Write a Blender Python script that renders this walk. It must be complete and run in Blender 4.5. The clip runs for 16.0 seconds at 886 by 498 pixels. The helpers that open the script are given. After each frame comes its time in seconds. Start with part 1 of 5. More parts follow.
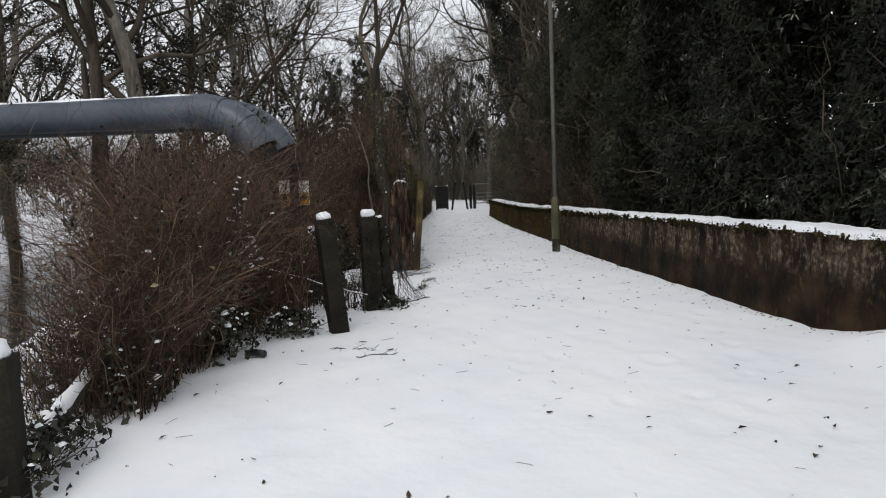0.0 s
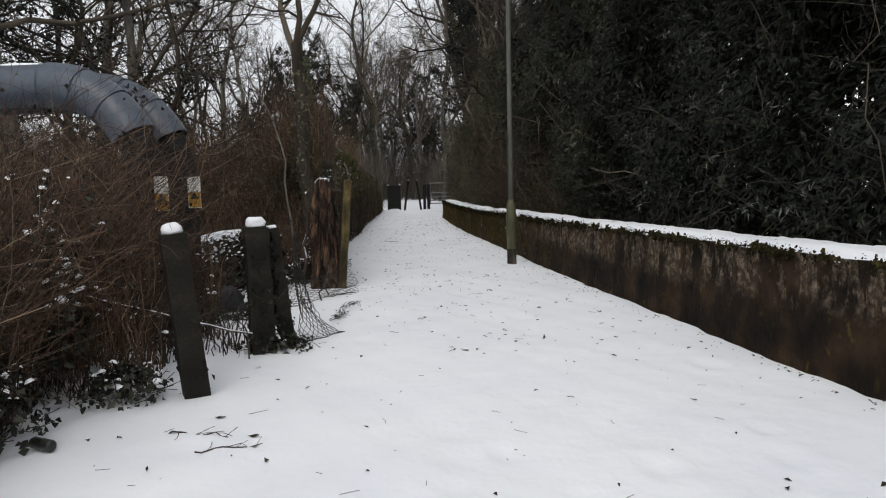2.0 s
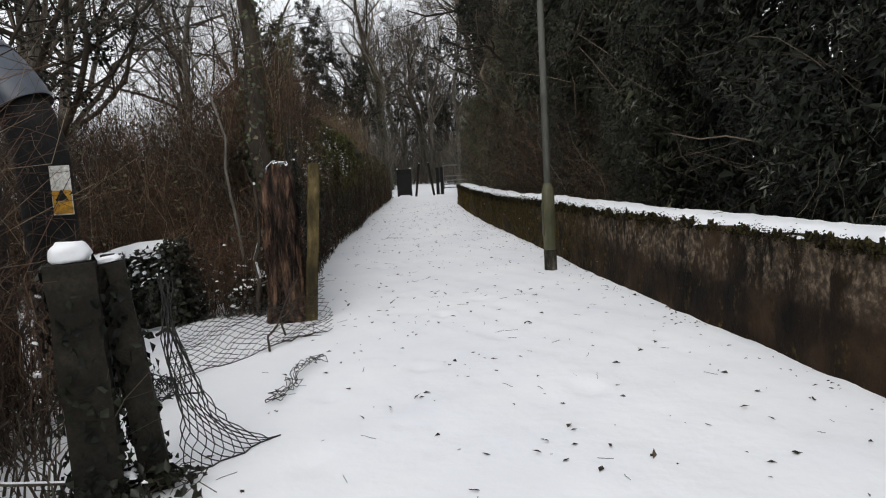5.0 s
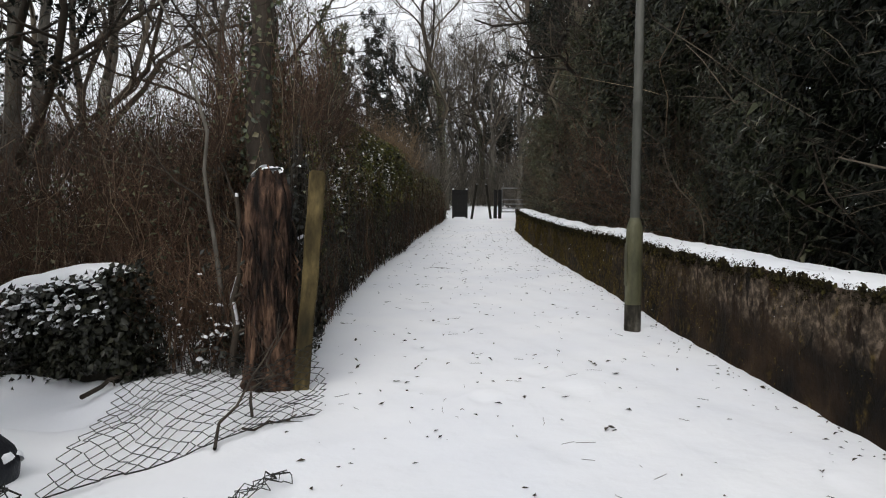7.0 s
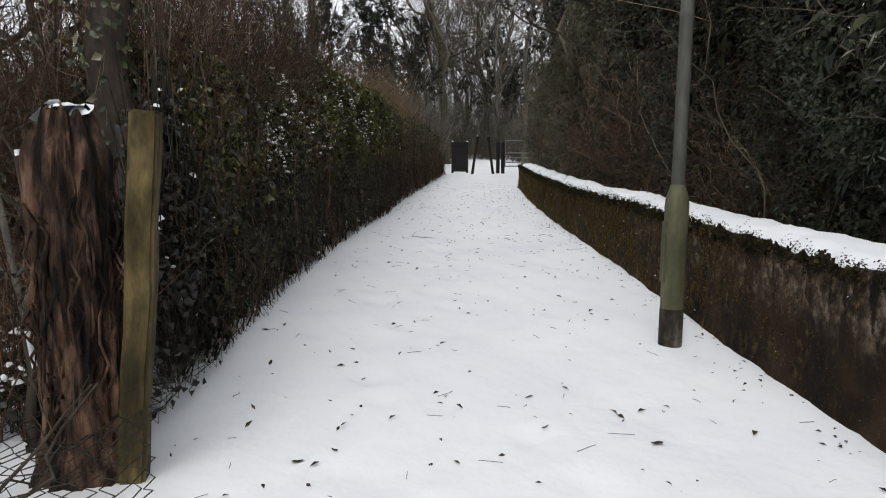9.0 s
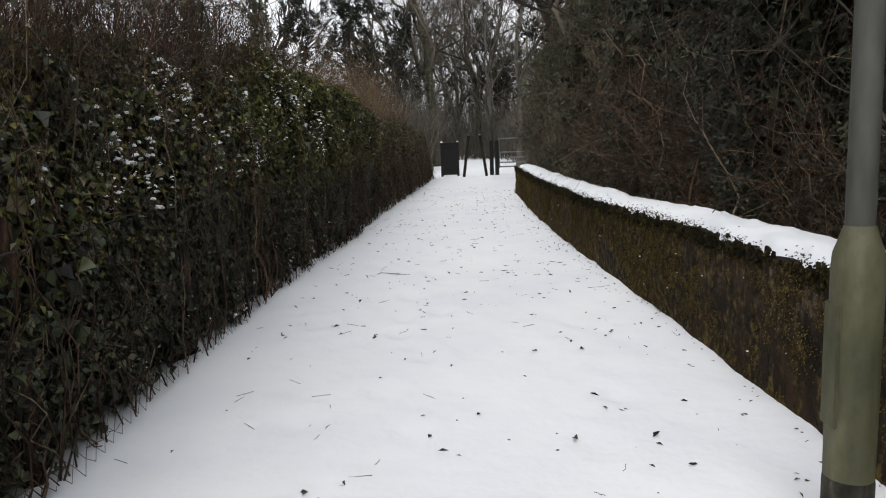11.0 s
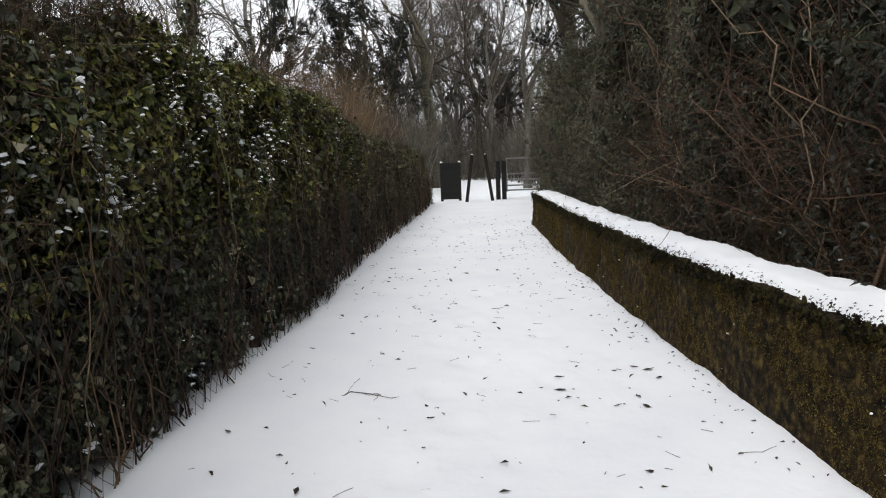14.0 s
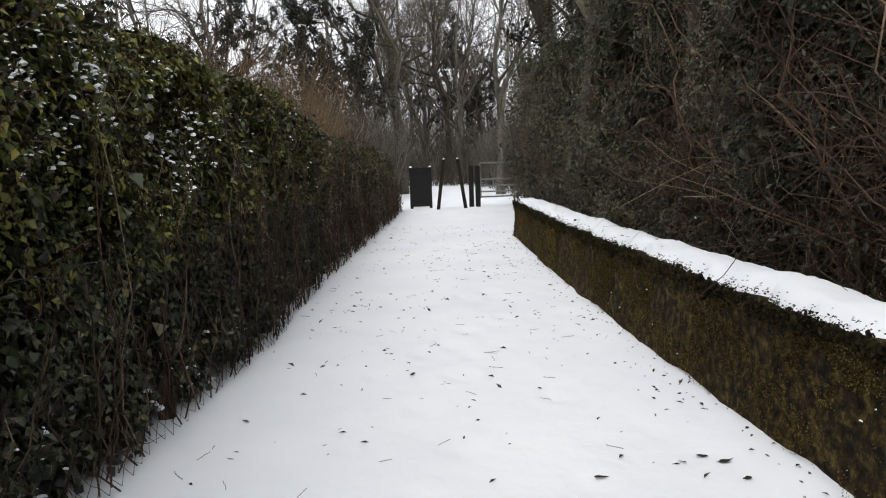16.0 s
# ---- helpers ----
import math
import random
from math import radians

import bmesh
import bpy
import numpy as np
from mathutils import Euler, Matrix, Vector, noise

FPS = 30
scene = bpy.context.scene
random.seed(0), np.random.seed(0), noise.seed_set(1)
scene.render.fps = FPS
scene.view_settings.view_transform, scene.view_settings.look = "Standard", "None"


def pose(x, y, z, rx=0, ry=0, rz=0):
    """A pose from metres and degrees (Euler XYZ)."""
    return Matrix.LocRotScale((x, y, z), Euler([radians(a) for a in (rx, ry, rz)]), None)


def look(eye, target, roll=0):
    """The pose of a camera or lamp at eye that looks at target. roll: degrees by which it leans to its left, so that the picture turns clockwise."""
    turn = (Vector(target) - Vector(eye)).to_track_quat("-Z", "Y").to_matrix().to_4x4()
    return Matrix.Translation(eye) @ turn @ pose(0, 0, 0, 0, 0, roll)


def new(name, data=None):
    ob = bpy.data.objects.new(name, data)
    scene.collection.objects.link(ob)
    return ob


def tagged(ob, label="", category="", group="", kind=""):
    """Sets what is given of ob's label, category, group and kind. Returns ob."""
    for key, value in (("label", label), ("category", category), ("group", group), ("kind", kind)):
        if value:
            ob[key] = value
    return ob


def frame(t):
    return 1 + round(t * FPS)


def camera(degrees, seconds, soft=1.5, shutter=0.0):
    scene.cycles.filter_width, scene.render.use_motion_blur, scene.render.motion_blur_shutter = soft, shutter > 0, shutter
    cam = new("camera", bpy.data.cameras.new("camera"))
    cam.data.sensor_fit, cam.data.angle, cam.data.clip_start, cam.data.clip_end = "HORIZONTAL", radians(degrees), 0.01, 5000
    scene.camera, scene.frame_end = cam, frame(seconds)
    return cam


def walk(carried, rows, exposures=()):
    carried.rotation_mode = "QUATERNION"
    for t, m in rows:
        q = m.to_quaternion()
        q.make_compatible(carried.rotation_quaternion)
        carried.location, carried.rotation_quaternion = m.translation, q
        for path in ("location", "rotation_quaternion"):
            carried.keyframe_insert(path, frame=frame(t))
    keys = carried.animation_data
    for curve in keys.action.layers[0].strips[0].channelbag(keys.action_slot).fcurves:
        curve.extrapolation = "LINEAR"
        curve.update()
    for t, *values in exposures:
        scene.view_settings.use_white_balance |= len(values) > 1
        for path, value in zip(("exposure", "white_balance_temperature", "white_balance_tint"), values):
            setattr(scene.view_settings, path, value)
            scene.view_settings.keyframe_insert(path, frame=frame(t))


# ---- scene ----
cam = camera(63.0, 16.0, 1.1)
PATH = [
    (0, (0.478, -0.202, 1.486), (0.658, 1.781, 1.303), -2.2),
    (0.5, (0.69, 0.307, 1.483), (0.886, 2.289, 1.298), -3.1),
    (1, (0.805, 0.85, 1.505), (1.035, 2.831, 1.352), -2.2),
    (1.5, (1.01, 1.358, 1.499), (1.215, 3.334, 1.266), -2.1),
    (2, (1.076, 1.932, 1.486), (1.367, 3.902, 1.296), -1.4),
    (2.5, (1.216, 2.46, 1.466), (1.398, 4.444, 1.291), -2.8),
    (3, (1.279, 3.066, 1.429), (1.477, 5.048, 1.246), -1.5),
    (3.5, (1.446, 3.593, 1.482), (1.672, 5.565, 1.233), -2.7),
    (4, (1.505, 4.17, 1.444), (1.768, 6.14, 1.221), -1.9),
    (4.2, (1.524, 4.367, 1.449), (1.819, 6.331, 1.211), -3.4),
    (6.3, (1.753, 6.445, 1.42), (1.916, 8.426, 1.194), -2.1),
    (6.5, (1.782, 6.646, 1.401), (1.941, 8.627, 1.179), -2.3),
    (7, (1.903, 7.206, 1.42), (1.994, 9.197, 1.247), 0.1),
    (7.5, (1.966, 7.68, 1.42), (2.176, 9.659, 1.214), -2.0),
    (8, (2.106, 8.262, 1.408), (2.182, 10.247, 1.177), -1.4),
    (8.5, (2.165, 8.769, 1.414), (2.303, 10.75, 1.183), -3.4),
    (9, (2.329, 9.333, 1.421), (2.402, 11.309, 1.118), 0.2),
    (9.2, (2.327, 9.5, 1.398), (2.448, 11.483, 1.162), -0.9),
    (11.3, (2.691, 12.312, 1.477), (2.746, 14.287, 1.17), -3.0),
    (11.5, (2.694, 12.556, 1.511), (2.761, 14.537, 1.246), -4.0),
    (12, (2.729, 13.182, 1.525), (2.766, 15.152, 1.183), -2.9),
    (12.5, (2.72, 13.744, 1.501), (2.766, 15.716, 1.174), -5.4),
    (13, (2.793, 14.316, 1.499), (2.87, 16.295, 1.22), -3.2),
    (13.5, (2.756, 14.797, 1.523), (2.888, 16.761, 1.171), -3.7),
    (14, (2.715, 15.186, 1.503), (2.802, 17.168, 1.248), -2.2),
    (14.5, (2.704, 15.549, 1.498), (2.781, 17.533, 1.256), -3.2),
    (15, (2.578, 15.969, 1.512), (2.742, 17.952, 1.314), -4.0),
    (15.5, (2.693, 16.353, 1.506), (2.779, 18.333, 1.235), -4.3),
    (16, (2.698, 16.757, 1.476), (2.877, 18.734, 1.232), -2.1),
]
walk(cam, [(t, look(eye, target, roll)) for t, eye, target, roll in PATH],
     [(0.0, -0.15), (4.0, 0.0), (6.5, 0.12), (9.0, 0.24), (12.5, 0.45), (16.0, 0.52)])

# ---- light ----
SUN_EL, SUN_ROT = radians(48), radians(200)
world = bpy.data.worlds.new("overcast_sky")
scene.world = world
world.use_nodes = True
wn, wl = world.node_tree.nodes, world.node_tree.links
sky = wn.new("ShaderNodeTexSky")
sky.sky_type, sky.sun_disc = "NISHITA", False
sky.sun_elevation, sky.sun_rotation = SUN_EL, SUN_ROT
sky.air_density, sky.dust_density, sky.ozone_density = 1.0, 4.0, 1.0
hsv = wn.new("ShaderNodeHueSaturation")
hsv.inputs["Saturation"].default_value = 0.22
wl.new(sky.outputs[0], hsv.inputs["Color"])
cloud = wn.new("ShaderNodeMix")
cloud.data_type = "RGBA"
cloud.inputs[0].default_value = 0.6
cloud.inputs[7].default_value = (8.2, 8.4, 8.8, 1)
wl.new(hsv.outputs[0], cloud.inputs[6])
wl.new(cloud.outputs[2], wn["Background"].inputs["Color"])
wn["Background"].inputs["Strength"].default_value = 0.14
sun = new("sun", bpy.data.lights.new("sun", "SUN"))
sun.data.energy, sun.data.angle, sun.data.color = 0.5, radians(30), (1.0, 0.96, 0.9)
sun.matrix_world = look((0, 0, 30), (0 - math.sin(SUN_ROT) * math.cos(SUN_EL), 0 - math.cos(SUN_ROT) * math.cos(SUN_EL), 30 - math.sin(SUN_EL)))


# ---- materials ----
def mat(name, rough=0.8, spec=0.3):
    m = bpy.data.materials.new(name)
    m.use_nodes = True
    b = m.node_tree.nodes["Principled BSDF"]
    b.inputs["Roughness"].default_value = rough
    b.inputs["Specular IOR Level"].default_value = spec
    return m, m.node_tree.nodes, m.node_tree.links, b


def ramp(n, stops):
    r = n.new("ShaderNodeValToRGB")
    e = r.color_ramp.elements
    while len(e) < len(stops):
        e.new(0.5)
    for el, (p, c) in zip(e, stops):
        el.position, el.color = p, (*c, 1)
    return r


def noise_tex(n, l, scale, detail=4.0, coords=None, stretch=None, rough=0.55):
    t = n.new("ShaderNodeTexNoise")
    t.inputs["Scale"].default_value, t.inputs["Detail"].default_value = scale, detail
    t.inputs["Roughness"].default_value = rough
    if coords is None:
        coords = n.new("ShaderNodeTexCoord").outputs["Object"]
    if stretch:
        mp = n.new("ShaderNodeMapping")
        mp.inputs["Scale"].default_value = stretch
        l.new(coords, mp.inputs[0])
        coords = mp.outputs[0]
    l.new(coords, t.inputs["Vector"])
    return t


def bump(n, l, b, height, strength, dist):
    k = n.new("ShaderNodeBump")
    k.inputs["Strength"].default_value, k.inputs["Distance"].default_value = strength, dist
    l.new(height, k.inputs["Height"])
    l.new(k.outputs[0], b.inputs["Normal"])


def mix(n, l, fac, a, c, mode="MIX"):
    m = n.new("ShaderNodeMix")
    m.data_type, m.blend_type = "RGBA", mode
    for s, v in ((m.inputs[0], fac), (m.inputs[6], a), (m.inputs[7], c)):
        if isinstance(v, (int, float)):
            s.default_value = v
        elif isinstance(v, tuple):
            s.default_value = (*v, 1)
        else:
            l.new(v, s)
    return m.outputs[2]


def rough_mat(name, stops, scale=6.0, rough=0.85, spec=0.25, stretch=None, bumps=(40.0, 0.5, 0.01), speckle=0.25):
    """Two scales of colour from noise, and fine relief."""
    m, n, l, b = mat(name, rough, spec)
    big = noise_tex(n, l, scale, 5.0, stretch=stretch)
    r = ramp(n, stops)
    l.new(big.outputs[0], r.inputs[0])
    fine = noise_tex(n, l, bumps[0], 6.0, stretch=stretch)
    dark = ramp(n, [(0.3, (0.35, 0.35, 0.35)), (0.65, (1.15, 1.15, 1.15))])
    l.new(fine.outputs[0], dark.inputs[0])
    l.new(mix(n, l, speckle * 3, r.outputs[0], dark.outputs[0], "MULTIPLY"), b.inputs["Base Color"])
    bump(n, l, b, fine.outputs[0], bumps[1], bumps[2])
    return m


def leaf_mat(name, stops, rough=0.45, spec=0.35, patch=(0.55, 1.25), size=0.9):
    """Leaves: every island of the mesh takes its own tone."""
    m, n, l, b = mat(name, rough, spec)
    g = n.new("ShaderNodeNewGeometry")
    r = ramp(n, stops)
    l.new(g.outputs["Random Per Island"], r.inputs[0])
    p = noise_tex(n, l, size, 3.0)
    d = ramp(n, [(0.35, (patch[0],) * 3), (0.65, (patch[1], patch[1] * 0.97, patch[1] * 0.9))])
    l.new(p.outputs[0], d.inputs[0])
    l.new(mix(n, l, 1.0, r.outputs[0], d.outputs[0], "MULTIPLY"), b.inputs["Base Color"])
    return m


def snow_mat(name):
    m, n, l, b = mat(name, 0.7, 0.25)
    a = noise_tex(n, l, 0.7, 5.0)
    r = ramp(n, [(0.3, (0.83, 0.85, 0.89)), (0.7, (0.92, 0.93, 0.94))])
    l.new(a.outputs[0], r.inputs[0])
    l.new(r.outputs[0], b.inputs["Base Color"])
    f = noise_tex(n, l, 5.0, 8.0)
    bump(n, l, b, f.outputs[0], 0.35, 0.03)
    return m


SNOW = snow_mat("snow")
BARK = rough_mat("bark", [(0.3, (0.035, 0.028, 0.022)), (0.55, (0.075, 0.06, 0.045)), (0.75, (0.11, 0.1, 0.075))], 3.0, stretch=(1, 1, 0.25), bumps=(18.0, 0.8, 0.02))
BARK_PALE = rough_mat("pale_bark", [(0.3, (0.09, 0.08, 0.065)), (0.6, (0.17, 0.155, 0.13)), (0.8, (0.2, 0.2, 0.15))], 3.0, stretch=(1, 1, 0.25), bumps=(18.0, 0.8, 0.02))
TWIG = leaf_mat("twig", [(0.0, (0.035, 0.025, 0.019)), (0.5, (0.09, 0.054, 0.038)), (0.85, (0.15, 0.095, 0.065)), (1.0, (0.3, 0.25, 0.18))], 0.8, 0.2)
TWIG_TAN = leaf_mat("tan_twig", [(0.0, (0.07, 0.05, 0.033)), (0.5, (0.15, 0.1, 0.06)), (1.0, (0.26, 0.19, 0.11))], 0.85, 0.2)
TWIG_DARK = leaf_mat("dark_twig", [(0.0, (0.026, 0.022, 0.017)), (0.6, (0.068, 0.056, 0.044)), (1.0, (0.14, 0.12, 0.094))], 0.85, 0.2)
IVY = leaf_mat("ivy_leaf", [(0.0, (0.027, 0.034, 0.018)), (0.45, (0.058, 0.074, 0.036)), (0.75, (0.1, 0.118, 0.05)), (0.9, (0.15, 0.12, 0.07)), (1.0, (0.22, 0.2, 0.12))], 0.4, 0.45)
# Darkened copy of the ivy leaf; also paints the shade inside the hedge.
IVY_DARK_AND_SHADED = leaf_mat("dark_and_shaded_ivy_leaf", [(0.0, (0.008, 0.009, 0.006)), (0.6, (0.018, 0.02, 0.012)), (1.0, (0.045, 0.045, 0.028))], 0.45, 0.35)
# Evergreen leaf colour darkened; its top tones and clump patches paint in highlights.
LEAF_DARKENED = leaf_mat("darkened_evergreen_leaf", [(0.0, (0.005, 0.007, 0.005)), (0.6, (0.011, 0.014, 0.009)), (0.85, (0.024, 0.029, 0.018)), (1.0, (0.05, 0.054, 0.043))], 0.5, 0.18, (0.5, 1.4), 1.4)
IVY_LIGHT = leaf_mat("light_ivy_leaf", [(0.0, (0.05, 0.06, 0.016)), (0.5, (0.12, 0.135, 0.03)), (1.0, (0.24, 0.22, 0.06))], 0.5, 0.25)
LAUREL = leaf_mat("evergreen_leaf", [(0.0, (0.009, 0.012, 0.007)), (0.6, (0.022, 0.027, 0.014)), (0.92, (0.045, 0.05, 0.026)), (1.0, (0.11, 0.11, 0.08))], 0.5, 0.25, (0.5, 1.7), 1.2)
# Grey twigs for far plants, lightened so the colour carries distance haze.
TWIG_GREY_HAZED = leaf_mat("hazed_grey_twig", [(0.0, (0.05, 0.045, 0.038)), (0.6, (0.11, 0.1, 0.085)), (1.0, (0.19, 0.175, 0.15))], 0.85, 0.2)
# Paler leaf colour that stands for leaves catching the light.
SPRAY_LIT = leaf_mat("lit_grey_green_leaf", [(0.0, (0.03, 0.036, 0.028)), (0.6, (0.07, 0.078, 0.06)), (1.0, (0.16, 0.165, 0.14))], 0.4, 0.45)
OLIVE = leaf_mat("olive_leaf", [(0.0, (0.035, 0.042, 0.022)), (0.6, (0.085, 0.092, 0.05)), (1.0, (0.18, 0.18, 0.11))], 0.5)
DEAD_LEAF = leaf_mat("dead_leaf", [(0.0, (0.014, 0.012, 0.01)), (0.6, (0.034, 0.028, 0.02)), (1.0, (0.08, 0.062, 0.044))], 0.7, 0.2)
MOSS = leaf_mat("moss", [(0.0, (0.008, 0.0065, 0.004)), (0.6, (0.022, 0.018, 0.008)), (0.9, (0.042, 0.036, 0.012)), (1.0, (0.06, 0.055, 0.018))], 0.9, 0.1)
GOLD_MOSS = leaf_mat("golden_moss", [(0.0, (0.016, 0.011, 0.004)), (0.5, (0.065, 0.043, 0.011)), (0.8, (0.15, 0.108, 0.025)), (1.0, (0.22, 0.185, 0.06))], 0.9, 0.1)
CONCRETE = rough_mat("weathered_concrete", [(0.3, (0.008, 0.007, 0.005)), (0.55, (0.018, 0.015, 0.01)), (0.8, (0.042, 0.037, 0.026))], 4.0, bumps=(60.0, 0.6, 0.01))
OLD_WOOD = rough_mat("old_wood", [(0.3, (0.022, 0.018, 0.008)), (0.5, (0.075, 0.056, 0.022)), (0.75, (0.23, 0.175, 0.075))], 7.0, stretch=(1, 1, 0.35), bumps=(30.0, 0.6, 0.01))
STUMP = rough_mat("red_bark", [(0.4, (0.01, 0.007, 0.005)), (0.5, (0.06, 0.034, 0.023)), (0.64, (0.2, 0.118, 0.075))], 11.0, stretch=(1, 1, 0.28), bumps=(32.0, 1.0, 0.04), speckle=0.32)
GALV = rough_mat("grey_cladding", [(0.3, (0.045, 0.056, 0.073)), (0.7, (0.08, 0.097, 0.125))], 1.2, 0.38, 0.5, bumps=(12.0, 0.1, 0.01), speckle=0.1)
WIRE = rough_mat("coated_wire", [(0.3, (0.02, 0.022, 0.02)), (0.7, (0.05, 0.05, 0.045))], 10.0, 0.6)
BLACK = rough_mat("black_timber", [(0.3, (0.008, 0.008, 0.008)), (0.7, (0.02, 0.019, 0.018))], 6.0, 0.8)
STEEL = rough_mat("gate_steel", [(0.3, (0.12, 0.12, 0.12)), (0.7, (0.22, 0.22, 0.22))], 6.0, 0.5, 0.5)
WATER_M, n_, l_, b_ = mat("river_water", 0.12, 0.5)
b_.inputs["Base Color"].default_value = (0.02, 0.022, 0.02, 1)
w_ = noise_tex(n_, l_, 2.5, 3.0)
bump(n_, l_, b_, w_.outputs[0], 0.25, 0.05)


def wall_mat():
    """Old render over stone: dark damp foot, pale worn patches, moss towards the top."""
    m, n, l, b = mat("old_render", 0.92, 0.15)
    co = n.new("ShaderNodeTexCoord").outputs["Object"]
    sep = n.new("ShaderNodeSeparateXYZ")
    l.new(co, sep.inputs[0])
    base = noise_tex(n, l, 2.2, 6.0, co)
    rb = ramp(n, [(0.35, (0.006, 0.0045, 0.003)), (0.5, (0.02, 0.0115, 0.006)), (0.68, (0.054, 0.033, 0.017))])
    l.new(base.outputs[0], rb.inputs[0])
    streak = noise_tex(n, l, 5.5, 9.0, co, (1, 1, 0.42), 0.72)
    rs = ramp(n, [(0.46, (0, 0, 0)), (0.52, (1, 1, 1))])
    l.new(streak.outputs[0], rs.inputs[0])
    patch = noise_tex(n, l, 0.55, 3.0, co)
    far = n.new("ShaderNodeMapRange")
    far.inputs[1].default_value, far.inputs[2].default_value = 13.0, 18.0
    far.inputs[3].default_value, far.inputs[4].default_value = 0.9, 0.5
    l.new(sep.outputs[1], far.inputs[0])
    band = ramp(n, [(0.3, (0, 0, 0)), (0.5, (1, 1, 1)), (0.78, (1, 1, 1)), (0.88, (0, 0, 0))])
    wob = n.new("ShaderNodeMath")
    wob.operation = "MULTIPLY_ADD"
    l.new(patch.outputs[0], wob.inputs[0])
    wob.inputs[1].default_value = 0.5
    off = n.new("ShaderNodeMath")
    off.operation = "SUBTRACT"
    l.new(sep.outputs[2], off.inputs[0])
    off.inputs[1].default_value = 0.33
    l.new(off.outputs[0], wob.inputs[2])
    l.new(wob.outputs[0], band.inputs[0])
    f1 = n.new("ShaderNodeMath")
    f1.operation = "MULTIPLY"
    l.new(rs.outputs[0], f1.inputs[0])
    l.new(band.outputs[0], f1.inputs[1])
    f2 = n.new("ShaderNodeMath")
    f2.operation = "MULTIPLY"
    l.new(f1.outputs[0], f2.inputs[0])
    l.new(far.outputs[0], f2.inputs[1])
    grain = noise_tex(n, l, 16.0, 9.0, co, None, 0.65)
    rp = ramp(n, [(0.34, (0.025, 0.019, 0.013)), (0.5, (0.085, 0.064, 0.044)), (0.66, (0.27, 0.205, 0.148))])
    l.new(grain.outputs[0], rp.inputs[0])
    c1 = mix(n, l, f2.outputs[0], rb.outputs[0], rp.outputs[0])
    mo = noise_tex(n, l, 8.0, 9.0, co, (1, 1, 0.5), 0.7)
    grown = n.new("ShaderNodeMapRange")
    grown.inputs[1].default_value, grown.inputs[2].default_value = 12.5, 18.5
    grown.inputs[3].default_value, grown.inputs[4].default_value = 0.02, 0.22
    l.new(sep.outputs[1], grown.inputs[0])
    add = n.new("ShaderNodeMath")
    add.operation = "ADD"
    l.new(grown.outputs[0], add.inputs[0])
    l.new(mo.outputs[0], add.inputs[1])
    rm = ramp(n, [(0.57, (0, 0, 0)), (0.7, (1, 1, 1))])
    l.new(add.outputs[0], rm.inputs[0])
    mg = ramp(n, [(0.4, (0.006, 0.0045, 0.0025)), (0.52, (0.034, 0.022, 0.007)), (0.66, (0.13, 0.09, 0.024))])
    l.new(grain.outputs[0], mg.inputs[0])
    c2 = mix(n, l, rm.outputs[0], c1, mg.outputs[0])
    l.new(c2, b.inputs["Base Color"])
    bump(n, l, b, grain.outputs[0], 1.0, 0.045)
    return m


WALL_M = wall_mat()


# ---- mesh helpers ----
RNG = np.random.default_rng(7)


def mesh_np(name, verts, faces, material, smooth=True):
    """A mesh from an array of vertices and one array of quads or triangles."""
    me = bpy.data.meshes.new(name)
    verts, faces = np.asarray(verts, dtype=np.float32), np.asarray(faces, dtype=np.int32)
    k = faces.shape[1]
    me.vertices.add(len(verts))
    me.vertices.foreach_set("co", verts.ravel())
    me.loops.add(faces.size)
    me.loops.foreach_set("vertex_index", faces.ravel())
    me.polygons.add(len(faces))
    me.polygons.foreach_set("loop_start", np.arange(0, faces.size, k, dtype=np.int32))
    me.polygons.foreach_set("use_smooth", np.full(len(faces), smooth))
    me.update(calc_edges=True)
    me.materials.append(material)
    return me


def joined(parts):
    vs, fs, at = [], [], 0
    for v, f in parts:
        vs.append(v)
        fs.append(f + at)
        at += len(v)
    return np.concatenate(vs), np.concatenate(fs)


def tubes(P, R, sides=3):
    """Tubes along n lines of k points: P (n, k, 3), R (n, k)."""
    n, k, _ = P.shape
    T = np.gradient(P, axis=1)
    T /= np.linalg.norm(T, axis=2, keepdims=True) + 1e-9
    ref = np.where(np.abs(T[:, :1, 2:3]) > 0.8, np.array([1.0, 0, 0]), np.array([0, 0, 1.0]))
    A = np.cross(T, ref)
    A /= np.linalg.norm(A, axis=2, keepdims=True) + 1e-9
    B = np.cross(T, A)
    ang = np.arange(sides) * 2 * np.pi / sides
    V = P[:, :, None] + R[:, :, None, None] * (np.cos(ang)[:, None] * A[:, :, None] + np.sin(ang)[:, None] * B[:, :, None])
    idx = np.arange(n * k * sides).reshape(n, k, sides)
    a, b = idx[:, :-1], idx[:, 1:]
    F = np.stack([a, np.roll(a, -1, 2), np.roll(b, -1, 2), b], axis=-1).reshape(-1, 4)
    return V.reshape(-1, 3), F


